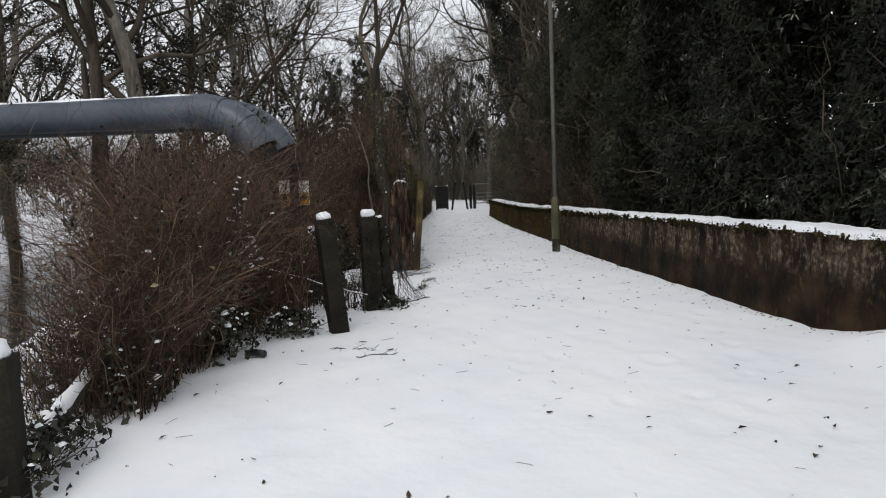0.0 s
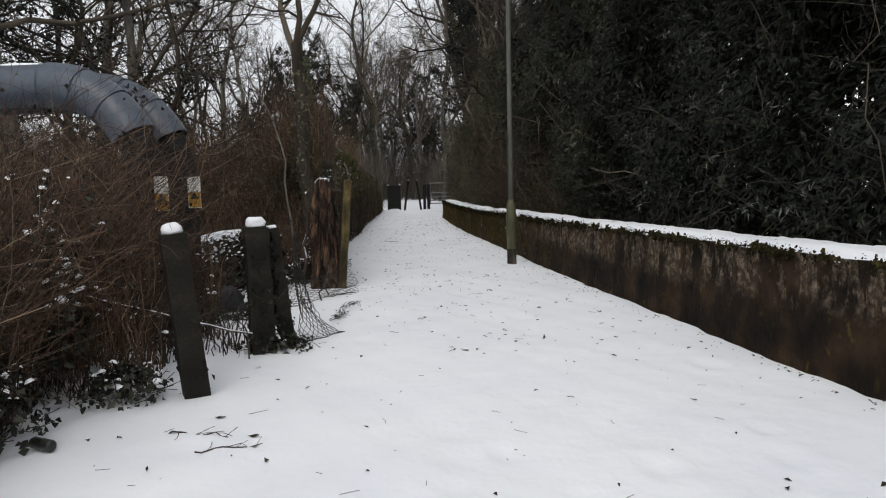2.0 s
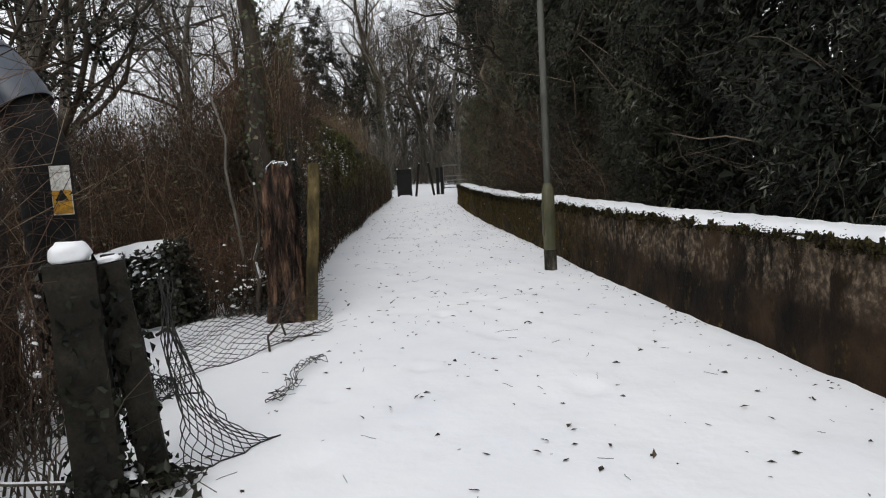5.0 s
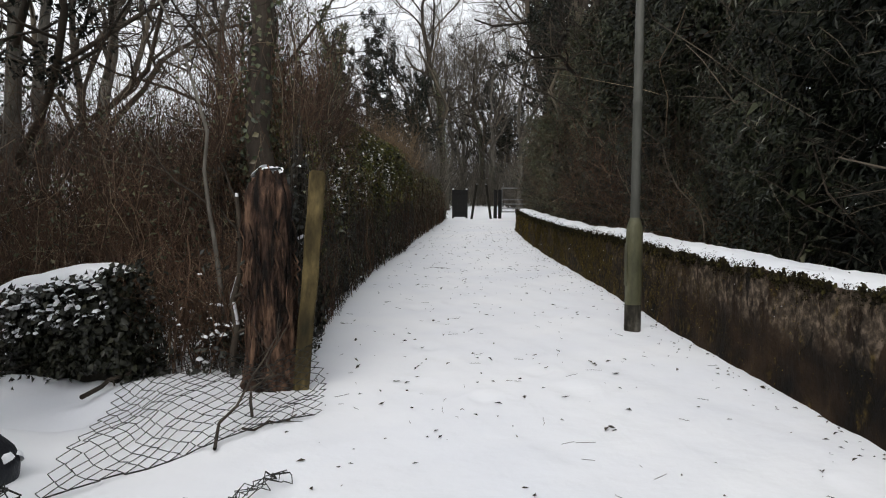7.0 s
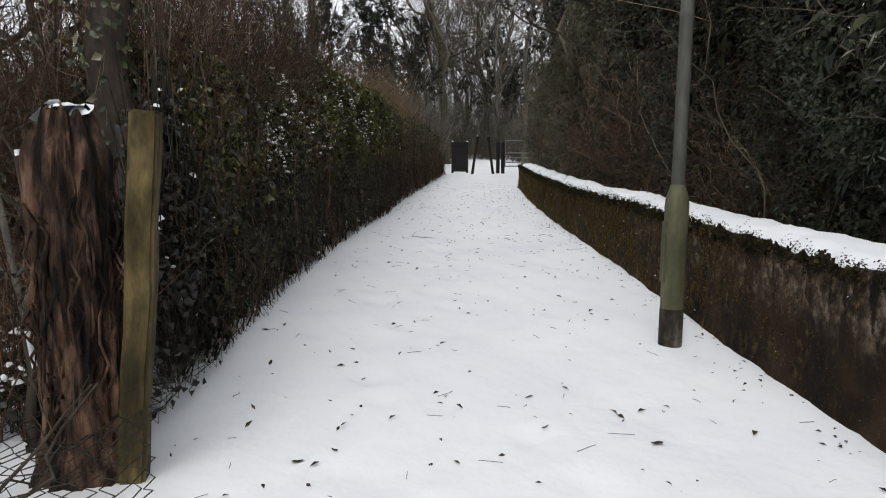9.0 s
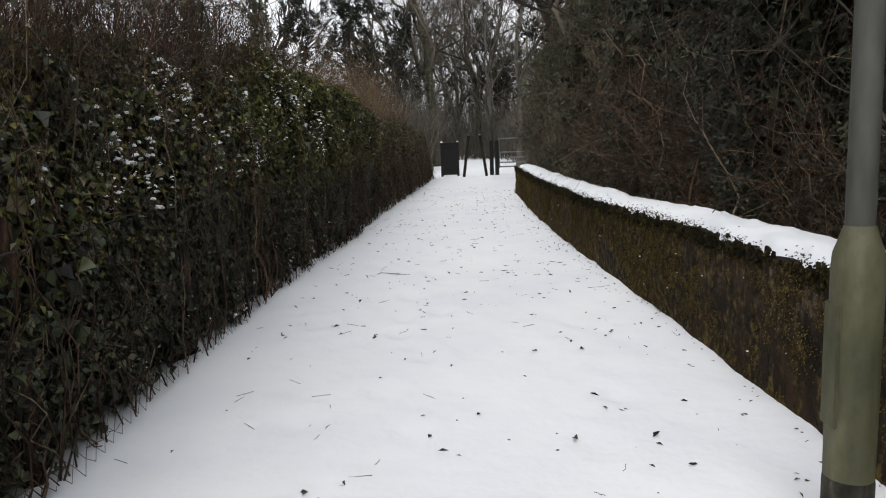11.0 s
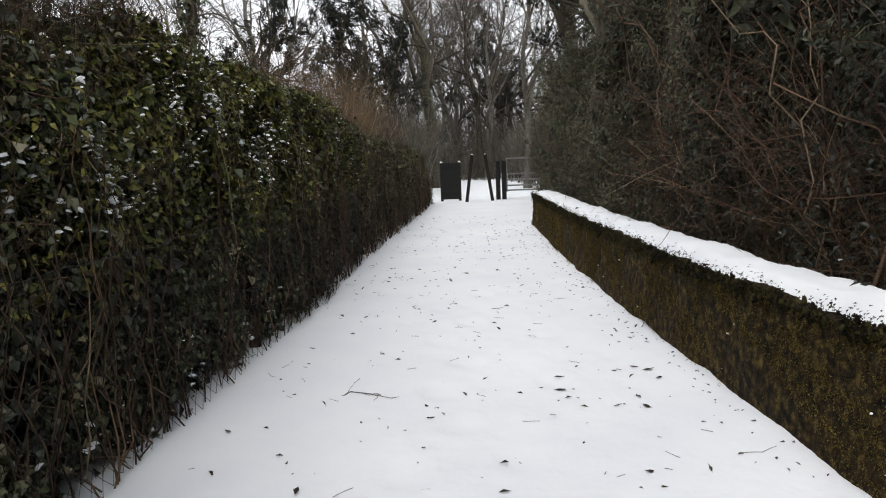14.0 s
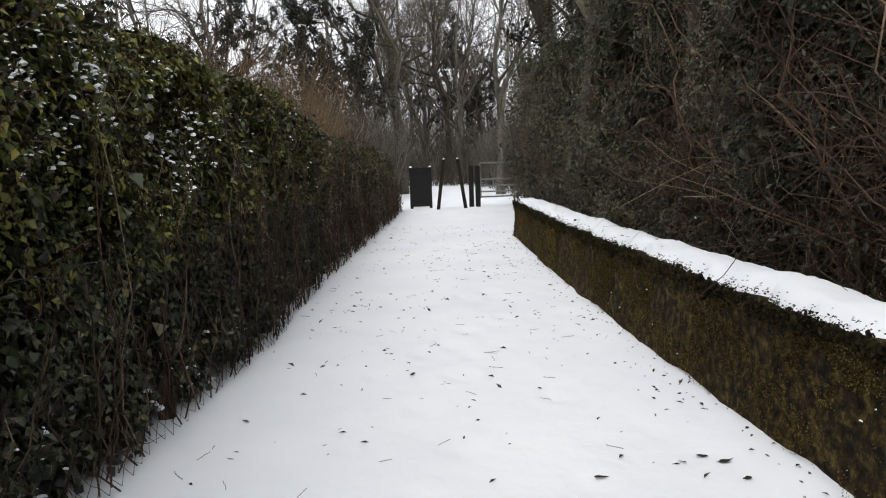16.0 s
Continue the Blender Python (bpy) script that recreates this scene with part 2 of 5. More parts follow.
def leaves(C, N, L, W, rng, droop=0.3):
    """Folded pointed leaves at C, facing N, with lengths L and widths W: two quads each."""
    n = len(C)
    N = N / (np.linalg.norm(N, axis=1, keepdims=True) + 1e-9)
    t = rng.normal(size=(n, 3))
    t[:, 2] -= droop
    t -= N * (t * N).sum(1, keepdims=True)
    t /= np.linalg.norm(t, axis=1, keepdims=True) + 1e-9
    s = np.cross(N, t)
    L, W = L[:, None], W[:, None]
    fold = 0.35
    V = np.stack([C, C + t * L * 0.4 + s * W * 0.5 + N * W * fold, C + t * L, C + t * L * 0.4 - s * W * 0.5 + N * W * fold, C + t * L * 0.55], axis=1)
    i = np.arange(n)[:, None] * 5
    F = np.concatenate([i + np.array([[0, 1, 2, 4]]), i + np.array([[0, 4, 2, 3]])])
    return V.reshape(-1, 3), F


def domes(C, R, H, rng):
    """Small uneven caps: R radius, H height, eight rim points, four above, one top."""
    n = len(C)
    a = np.arange(8) * np.pi / 4
    rim = np.stack([np.cos(a), np.sin(a), np.full(8, -0.25)], 1)
    mid = np.stack([0.62 * np.cos(a), 0.62 * np.sin(a), np.full(8, 0.75)], 1)
    V = np.concatenate([rim, mid, [[0, 0, 1.0]]])[None] * rng.uniform(0.8, 1.2, (n, 17, 1))
    V = V * np.stack([R, R * rng.uniform(0.6, 1.1, n), H], 1)[:, None]
    if n > 1:
        a1, a2 = rng.normal(0, 0.3, (2, n, 1))
        x, y, z = V[..., 0], V[..., 1], V[..., 2]
        y, z = y * np.cos(a1) - z * np.sin(a1), y * np.sin(a1) + z * np.cos(a1)
        x, z = x * np.cos(a2) - z * np.sin(a2), x * np.sin(a2) + z * np.cos(a2)
        V = np.stack([x, y, z], -1)
    V = V + C[:, None]
    F = []
    for k in range(8):
        j = (k + 1) % 8
        F += [(k, j, 8 + j, 8 + k), (8 + k, 8 + j, 16, 16)]
    F = [f for f in F if f[2] != f[3]]
    T = np.array([(8 + k, 8 + (k + 1) % 8, 16) for k in range(8)])
    Q = np.array(F)
    tri = np.concatenate([Q[:, [0, 1, 2]], Q[:, [0, 2, 3]], T])
    return V.reshape(-1, 3), (np.arange(n)[:, None, None] * 17 + tri[None]).reshape(-1, 3)


JOINED = ("foliage", "inner_foliage", "light_foliage", "stem_tangle", "twig_tangle", "branch_tangle", "moss_fringe", "moss_cover", "snow_dusting", "crown", "ivy")


def part(name, me, parent, label="", at=None):
    ob = new(name, me)
    if name in JOINED:
        tagged(ob, kind="stuff")
    ob.parent = parent
    if at is not None:
        ob.matrix_basis = at
    return tagged(ob, label)


def thing(name, label, category, at=None, group="", kind=""):
    ob = tagged(new(name), label, category, group, kind)
    if at is not None:
        ob.matrix_basis = at
    return ob


def bm_mesh(name, bm, material, smooth=False):
    me = bpy.data.meshes.new(name)
    bm.normal_update()
    bm.to_mesh(me)
    bm.free()
    for p in me.polygons:
        p.use_smooth = smooth
    me.materials.append(material)
    return me


def box(sx, sy, sz, bevel=0.01, z0=0.0):
    """A bevelled box standing on z0."""
    bm = bmesh.new()
    bmesh.ops.create_cube(bm, size=1, matrix=Matrix.Translation((0, 0, z0 + sz / 2)) @ Matrix.Diagonal((sx, sy, sz, 1)))
    if bevel:
        bmesh.ops.bevel(bm, geom=bm.edges[:], offset=bevel, segments=2, affect="EDGES")
    return bm


def jitter(bm, amount, scale=5.0):
    for v in bm.verts:
        v.co += noise.noise_vector(v.co * scale) * amount
    return bm


def lathe(profile, sides=24):
    """A turned shape from (radius, height) pairs."""
    a = np.arange(sides) * 2 * np.pi / sides
    V = np.concatenate([np.stack([r * np.cos(a), r * np.sin(a), np.full(sides, z)], 1) for r, z in profile])
    i = np.arange(len(profile) * sides).reshape(len(profile), sides)
    F = np.stack([i[:-1], np.roll(i[:-1], -1, 1), np.roll(i[1:], -1, 1), i[1:]], -1).reshape(-1, 4)
    return V, F


def fbm(x, y, s, seed=0.0):
    """Cheap smooth unevenness out of sines, for large arrays."""
    x, y = np.asarray(x) * s, np.asarray(y) * s
    return (np.sin(1.7 * x + 0.9 * y + seed) + np.sin(-1.1 * x + 2.3 * y + 1.3 + 2 * seed) + 0.6 * np.sin(3.9 * x + 1.7 * y + 2.1 + seed)
            + 0.6 * np.sin(-2.7 * x + 4.3 * y + 0.4 - seed) + 0.35 * np.sin(7.3 * x - 6.1 * y + 3 * seed)) / 3.0


# ---- plan ----
def wall_x(y):
    return np.interp(y, [-12, 14, 17, 20, 22, 25, 30.2, 40], [4.48, 4.47, 4.6, 4.65, 4.72, 4.86, 5.27, 6.1])


def wall_top(y):
    return np.interp(y, [-12, 7, 11, 17, 20, 30.2], [0.9, 0.88, 0.82, 0.72, 0.66, 0.62])


def hedge_x(y):
    return np.interp(y, [12, 15.7, 18.5, 20.5, 22.5, 27, 33.5, 38, 42], [1.04, 1.11, 1.26, 1.48, 1.75, 2.15, 2.95, 3.45, 3.9])


def edge_x(y):
    """The left edge of the trodden snow."""
    return np.interp(y, [-12, 2.5, 5.8, 7.2, 8.5, 12, 15.7, 22.5, 38], [-1.7, -1.4, -1.15, -0.1, 0.4, 1.0, 1.1, 1.7, 3.4])


DENTS = [(random.uniform(-0.2, 4.3), random.uniform(3.5, 25), random.uniform(0.05, 0.12), random.uniform(0.006, 0.02)) for k in range(90)]
DENTS += [(2.1 + 0.25 * (k % 2) + 0.07 * k + random.uniform(-0.05, 0.05), 13.5 + 0.62 * k, 0.1, 0.02) for k in range(16)]


def dented(x, y):
    z = np.zeros_like(x)
    for cx, cy, r, d in DENTS:
        q = ((x - cx) ** 2 + ((y - cy) * 0.7) ** 2) / (r * r)
        z -= d * np.exp(-q) - 0.35 * d * np.exp(-(np.sqrt(q) - 1.5) ** 2 * 3)
    return z


def ground_z(x, y):
    x, y = np.asarray(x, float), np.asarray(y, float)
    d = edge_x(y) - x
    near = 0.014 * fbm(x, y, 1.3) + 0.008 * fbm(x, y, 4.1, 2.0)
    bank = 0.09 * np.clip(d, 0, 1.5) * fbm(x, y, 1.9, 4.0)
    s = np.clip((-3.2 - x - 0.12 * (y - 8) + 0.4 * fbm(x, y, 0.5)) / 1.6, 0, 1)
    s2 = np.clip((-9.6 - x - 0.12 * (y - 8) + 0.5 * fbm(x, y, 0.4, 3)) / 2.2, 0, 1)
    sm, sm2 = s * s * (3 - 2 * s), s2 * s2 * (3 - 2 * s2)
    far = np.clip(-12 - x, 0, 60)
    drift = 0.2 * np.clip((6.3 - y) / 1.2, 0, 1) ** 1.5 * np.exp(-((x - 4.6) / 0.55) ** 2)
    return near + bank + drift - 1.5 * sm + sm2 * (1.9 + 0.05 * far) + 0.06 * np.clip(y - 60, 0, 60)


# ---- ground ----
def ground():
    def axis(a, b, lo, hi, step, far):
        fine = np.arange(lo, hi + 1e-6, step)
        out = [hi + far * ((1.16 ** k) - 1) for k in range(1, 60)]
        inn = [lo - far * ((1.16 ** k) - 1) for k in range(1, 60)]
        return np.array(sorted([v for v in inn if v > a]) + list(fine) + [v for v in out if v < b])
    xs, ys = axis(-900, 900, -4.0, 6.0, 0.05, 1.0), axis(-900, 900, 1.0, 30.0, 0.05, 1.0)
    X, Y = np.meshgrid(xs, ys, indexing="ij")
    Z = ground_z(X, Y)
    inner = (xs > -1) & (xs < 5), (ys > 2) & (ys < 27)
    Z[np.ix_(*inner)] += dented(X[np.ix_(*inner)], Y[np.ix_(*inner)])
    V = np.stack([X, Y, Z], -1).reshape(-1, 3)
    i = np.arange(X.size).reshape(X.shape)
    F = np.stack([i[:-1, :-1], i[1:, :-1], i[1:, 1:], i[:-1, 1:]], -1).reshape(-1, 4)
    tagged(new("ground", mesh_np("ground", V, F, SNOW)), "fresh white snow lying over the path and banks", "ground", kind="structure")
    bm = bmesh.new()
    bmesh.ops.create_grid(bm, x_segments=8, y_segments=40, size=1, matrix=Matrix.Translation((-9, 30, -0.85)) @ pose(0, 0, 0, 0, 0, 7) @ Matrix.Diagonal((7, 90, 1, 1)))
    tagged(new("water", bm_mesh("water", bm, WATER_M, True)), "dark still river water below the snowy bank", "water", kind="structure")


ground()


# ---- wall ----
def garden_wall():
    root = thing("wall_east", "low old rendered wall, stained brown and mossy, capped with snow", "wall", kind="structure")
    ys = np.arange(-10, 30.21, 0.07)
    prof = 9
    rows = []
    for j in range(prof):
        h = j / (prof - 1)
        rows.append(np.stack([wall_x(ys) + 0.03 * h + 0.018 * fbm(ys, h * 1.5 + 0 * ys, 3.0) + 0.01 * fbm(ys, h * 2 + 0 * ys, 11.0, 1.0), ys,
                              -0.15 + (wall_top(ys) + 0.15) * h + (0.03 * fbm(ys, 0 * ys, 2.2, 5) if j == prof - 1 else 0)], -1))
    back = [np.stack([wall_x(ys) + 0.42, ys, wall_top(ys) + 0 * ys], -1), np.stack([wall_x(ys) + 0.42, ys, 0 * ys - 0.15], -1)]
    V = np.stack(rows + back, 1)
    k = V.shape[1]
    i = np.arange(len(ys) * k).reshape(len(ys), k)
    F = np.stack([i[:-1, :-1], i[:-1, 1:], i[1:, 1:], i[1:, :-1]], -1).reshape(-1, 4)
    V = V.reshape(-1, 3)
    capf = [[i[-1, 0], i[-1, k - 1], i[-1, k - 2], i[-1, prof - 1]]]
    F = np.concatenate([F, capf])
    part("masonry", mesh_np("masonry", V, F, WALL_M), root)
    cs = np.linspace(0, 1, 9)
    rows = []
    for c in cs:
        lump = 0.5 + 0.5 * fbm(ys, c * 0.7 + 0 * ys, 1.6, 2.0)
        thick = np.interp(ys, [11, 16], [0.62, 1.0]) * (0.055 + 0.05 * lump + 0.02 * fbm(ys, c + 0 * ys, 5.0, 1.0) + 0.01 * fbm(ys, c * 3 + 0 * ys, 13.0, 2.0)) * np.sin(np.pi * np.clip(c * 0.86 + 0.1, 0, 1)) ** 0.55
        lip = np.where(c == 0, -0.02 - 0.05 * np.clip(fbm(ys, 0 * ys, 4.5, 3), -0.3, 1) - 0.03 * np.abs(fbm(ys, 0 * ys, 13.0, 1)), 0)
        rows.append(np.stack([wall_x(ys) + 0.045 + (1 - c) * np.interp(ys, [12, 17], [0, 0.06]) + (1 - c) * (0.04 * fbm(ys, 0 * ys, 3.3, 6) + 0.05 * np.clip(fbm(ys, 0 * ys, 9.0, 8), -0.4, 1)) + 0.48 * c, ys, wall_top(ys) + (0 if c == 0 else 0.012) + thick * (c > 0) + lip * 0.45], -1))
    V = np.stack(rows, 1)
    i = np.arange(len(ys) * len(cs)).reshape(len(ys), len(cs))
    F = np.stack([i[:-1, :-1], i[:-1, 1:], i[1:, 1:], i[1:, :-1]], -1).reshape(-1, 4)
    part("snow_cap", mesh_np("snow_cap", V.reshape(-1, 3), F, SNOW), root, "thick uneven snow along the top")
    rng = np.random.default_rng(3)
    k = 2600
    y = rng.uniform(0, 30.15, k)
    y = y[rng.uniform(0, 1, k) < np.clip(0.42 + (y - 8) / 20 + 0.7 * fbm(y, 0 * y, 2.3) + 0.6 * fbm(y, 0 * y, 7.0, 1), 0.1, 1)]
    k = len(y)
    drop = np.abs(rng.normal(0, 0.045, k)) - 0.01 - np.interp(y, [10, 16], [0, 0.03]) - 0.025 * np.clip(fbm(y, 0 * y, 11.0, 4), 0, 1)
    rad = rng.uniform(0.008, 0.026, k) * np.interp(y, [8, 16], [1, 1.35])
    per = 12
    off = rng.normal(0, 1, (k, per, 3)) * rad[:, None, None] * [0.6, 0.75, 1.25]
    C = (np.stack([wall_x(y) + 0.008, y, wall_top(y) - drop], -1)[:, None] + off).reshape(-1, 3)
    C[:, 0] = np.minimum(C[:, 0], wall_x(C[:, 1]) + 0.025)
    n = len(C)
    N = off.reshape(-1, 3) / np.repeat(rad, per)[:, None] + [-0.8, 0, 0.3] + rng.normal(0, 0.3, (n, 3))
    V, F = leaves(C, N, rng.uniform(0.01, 0.022, n), rng.uniform(0.007, 0.014, n), rng, -0.6)
    part("moss_fringe", mesh_np("moss_fringe", V, F, MOSS), root, "ragged dark moss along the upper edge")
    k = 9000
    y = rng.uniform(0, 30.15, k)
    y = y[rng.uniform(0, 1, k) < np.clip(0.3 + (y - 8) / 40 + 1.0 * fbm(y, 0 * y, 2.4, 3) + 1.2 * fbm(y, 0 * y, 8.0, 1), 0.03, 1)]
    k = len(y)
    tuft = rng.uniform(0.005, 0.014, k) * np.interp(y, [8, 16], [1.2, 1.3])
    C = np.stack([wall_x(y) + 0.012 + rng.normal(0, 0.008, k), y, wall_top(y) - 0.015 + rng.normal(0, 0.02, k) + 0.03 * np.clip(fbm(y, 0 * y, 9.0, 2), -0.3, 1)], -1)
    part("moss_fringe", mesh_np("moss_fringe", *domes(C, tuft, tuft * rng.uniform(1.0, 2.1, k), rng), MOSS), root, "dark tufts of moss pushing out of the snow")
    n = 240000
    y = 9 + 21.1 * rng.uniform(0, 1, n) ** 0.75
    z = rng.uniform(0.0, 1.0, n) ** 0.8
    keep = rng.uniform(0, 1, n) < np.clip((y - 12) / 7, 0.04, 0.85) * np.clip(0.3 + 0.45 * z + 1.0 * fbm(y, z, 1.3, 6) + 1.2 * fbm(y, z, 3.3, 1) + 0.9 * fbm(y, z, 9.0, 4), 0, 1)
    y, z = y[keep], z[keep]
    n = len(y)
    C = np.stack([wall_x(y) + 0.03 * z - 0.008 - 0.045 * np.clip(fbm(y, z, 7.0, 2), 0, 1), y, 0.01 + z * (wall_top(y) - 0.01)], -1)
    N = np.stack([-np.ones(n), rng.normal(0, 0.6, n), rng.uniform(0, 1.2, n)], -1)
    V, F = leaves(C, N, rng.uniform(0.005, 0.014, n), rng.uniform(0.004, 0.008, n), rng, 1.2)
    part("moss_cover", mesh_np("moss_cover", V, F, GOLD_MOSS), root, "golden-brown moss hanging on the face")
    m = 30
    y, z = rng.uniform(12, 29, m), rng.uniform(0.1, 0.85, m)
    sz = rng.uniform(0.003, 0.008, m)
    C = np.stack([wall_x(y) - 0.015, y, z * wall_top(y)], -1)
    part("snow_dusting", mesh_np("snow_dusting", *domes(C, sz, sz * 0.7, rng), SNOW), root, "specks of snow caught in the moss")
    return root


garden_wall()


# ---- plants ----
def grow(P, R, rng, kids, length, angle, k, up=0.15, wob=0.12, lo=0.25, thin=0.55):
    """Side branches on every line of P: kids each, as lines of k points."""
    n, m, _ = P.shape
    par = np.repeat(np.arange(n), kids)
    u = np.tile((np.arange(kids) + 0.5) / kids, n) * (1 - lo) + lo + rng.uniform(-0.5, 0.5, n * kids) * (1 - lo) / kids
    f = np.clip(u, 0, 0.999) * (m - 1)
    a = f.astype(int)
    w = (f - a)[:, None]
    S = P[par, a] * (1 - w) + P[par, a + 1] * w
    D = P[par, a + 1] - P[par, a]
    D /= np.linalg.norm(D, axis=1, keepdims=True) + 1e-9
    r0 = (R[par, a] * (1 - w[:, 0]) + R[par, a + 1] * w[:, 0]) * thin
    plen = np.linalg.norm(np.diff(P, axis=1), axis=2).sum(1)[par]
    L = plen * length * (1.15 - 0.6 * u) * rng.uniform(0.6, 1.25, len(par))
    side = rng.normal(size=D.shape)
    side -= D * (side * D).sum(1, keepdims=True)
    side /= np.linalg.norm(side, axis=1, keepdims=True) + 1e-9
    an = angle * rng.uniform(0.65, 1.3, len(par))[:, None]
    d = D * np.cos(an) + side * np.sin(an)
    pts = [S]
    for j in range(k - 1):
        d = d + rng.normal(0, wob, d.shape)
        d[:, 2] += up
        d /= np.linalg.norm(d, axis=1, keepdims=True)
        pts.append(pts[-1] + d * (L / (k - 1))[:, None])
    Q = np.stack(pts, 1)
    return Q, r0[:, None] * np.linspace(1, 0.35, k)[None]


def bare_tree(seed, height, radius, lean=(0, 0), forks=((13, 0.5, 0.7), (8, 0.46, 0.75), (7, 0.46, 0.75), (5, 0.5, 0.7)), lo=0.3, up=0.05, bark=None, ivy=0, twig=None, leafy=0, leaf=0.1, taper=0.8, ivy0=0.0, ivyn=3600):
    rng = np.random.default_rng(seed)
    k = 14
    z = np.linspace(0, 1, k)
    wob = np.cumsum(rng.normal(0, 0.02 * height, (k, 2)), 0) * z[:, None]
    P = np.stack([lean[0] * z ** 1.2 + wob[:, 0], lean[1] * z ** 1.2 + wob[:, 1], height * z - 0.15], 1)[None]
    R = (radius * (1 - taper * z) * (1 + 0.5 * np.exp(-z * 25)))[None]
    trunk = tubes(P, R, 10)
    pieces, lv, rad = [], P, R
    for q, (kids, ln, an) in enumerate(forks):
        lv, rad = grow(lv, rad, rng, kids, ln, an, 8 if q == 0 else 5 if q == 1 else 4 if q == 2 else 3, up, 0.24, lo if q == 0 else 0.2)
        rad = np.maximum(rad, 0.0032)
        pieces.append(tubes(lv, rad, 6 if q == 0 else 4 if q == 1 else 3))
    me1 = mesh_np("trunk", *trunk, bark or BARK)
    me2 = mesh_np("crown", *joined(pieces), twig or TWIG_DARK)
    me3 = None
    if ivy:
        t = rng.uniform(ivy0, ivy, int(ivyn * ivy * height / 8))
        f = np.clip(t, 0, 0.99) * (k - 1)
        a = f.astype(int)
        w = (f - a)[:, None]
        c = P[0][a] * (1 - w) + P[0][a + 1] * w
        ph = rng.uniform(0, 2 * np.pi, len(t))
        o = np.stack([np.cos(ph), np.sin(ph), rng.normal(0, 0.3, len(t))], 1)
        rr = (R[0][a] + 0.02 + np.abs(rng.normal(0, 0.10, len(t))) * (0.6 + 0.5 * fbm(c[:, 2], ph, 2.0)))[:, None]
        me3 = mesh_np("ivy", *leaves(c + o * rr, o, rng.uniform(0.035, 0.07, len(t)), rng.uniform(0.03, 0.055, len(t)), rng), IVY)
    if leafy:
        c = lv.reshape(-1, 3)
        c = c[rng.integers(0, len(c), leafy)] + rng.normal(0, 0.05, (leafy, 3))
        me3 = mesh_np("foliage", *leaves(c, rng.normal(size=c.shape) + [0, 0, 0.4], rng.uniform(0.6, 1.1, leafy) * leaf, rng.uniform(0.3, 0.6, leafy) * leaf, rng), LEAF_DARKENED)
    return me1, me2, me3


def plant_tree(kind, x, y, rz, s, label, group="bare trees of the wood"):
    root = thing("tree", label, "tree", pose(x, y, float(ground_z(x, y)) - 0.05, 0, 0, rz) @ Matrix.Diagonal((s, s, s, 1)), group)
    part("trunk", kind[0], root)
    part("crown", kind[1], root)
    if kind[2]:
        part("ivy" if kind[2].name.startswith("ivy") else "foliage", kind[2], root, "dark green leaves")
    return root


KINDS = [
    bare_tree(1, 11.0, 0.17, (0.6, 0.3), lo=0.3),
    bare_tree(2, 12.0, 0.2, (-1.2, 0.6), lo=0.22, ivy=0.45),
    bare_tree(3, 9.0, 0.11, (0.9, -0.4), lo=0.2, bark=BARK_PALE),
    bare_tree(4, 13.0, 0.24, (0.3, -0.8), lo=0.28, ivy=0.6),
    bare_tree(5, 8.0, 0.09, (-0.7, 0.2), lo=0.12),
    bare_tree(6, 7.5, 0.08, (0.5, 0.3), lo=0.1, leafy=7000),
    bare_tree(9, 10.0, 0.2, (0.2, 0.3), lo=0.12, leafy=24000, leaf=0.13),
    bare_tree(8, 12.0, 0.2, (2.2, 0.8), lo=0.25, bark=BARK_PALE),
    bare_tree(12, 3.9, 0.13, (0.15, 0.1), lo=0.88, forks=((3, 1.25, 0.42), (9, 0.42, 0.75), (7, 0.5, 0.7), (5, 0.55, 0.6)), up=0.06, ivy=0.95, taper=0.3, ivy0=0.4, ivyn=1100),
    # Two far kinds: pale bark and twigs, with haze put into the colour.
    bare_tree(21, 9.0, 0.16, (0.8, 0.2), lo=0.12, forks=((15, 0.6, 0.6), (8, 0.5, 0.7), (7, 0.5, 0.7), (5, 0.5, 0.7)), up=0.1, bark=BARK_PALE, twig=TWIG_GREY_HAZED, ivy=0.3),
    bare_tree(22, 10.0, 0.14, (-0.9, 0.4), lo=0.15, forks=((13, 0.6, 0.55), (8, 0.5, 0.7), (7, 0.5, 0.7), (5, 0.5, 0.7)), up=0.08, bark=BARK_PALE, twig=TWIG_GREY_HAZED),
    bare_tree(23, 4.6, 0.06, (0.1, 0.1), lo=0.4, forks=((8, 0.2, 0.6), (4, 0.5, 0.7), (4, 0.5, 0.7)), ivy=0.98),
    bare_tree(24, 3.7, 0.022, (-0.65, 0.1), lo=0.35, forks=((7, 0.4, 0.7), (5, 0.5, 0.7), (4, 0.5, 0.7)), bark=BARK_PALE),
]


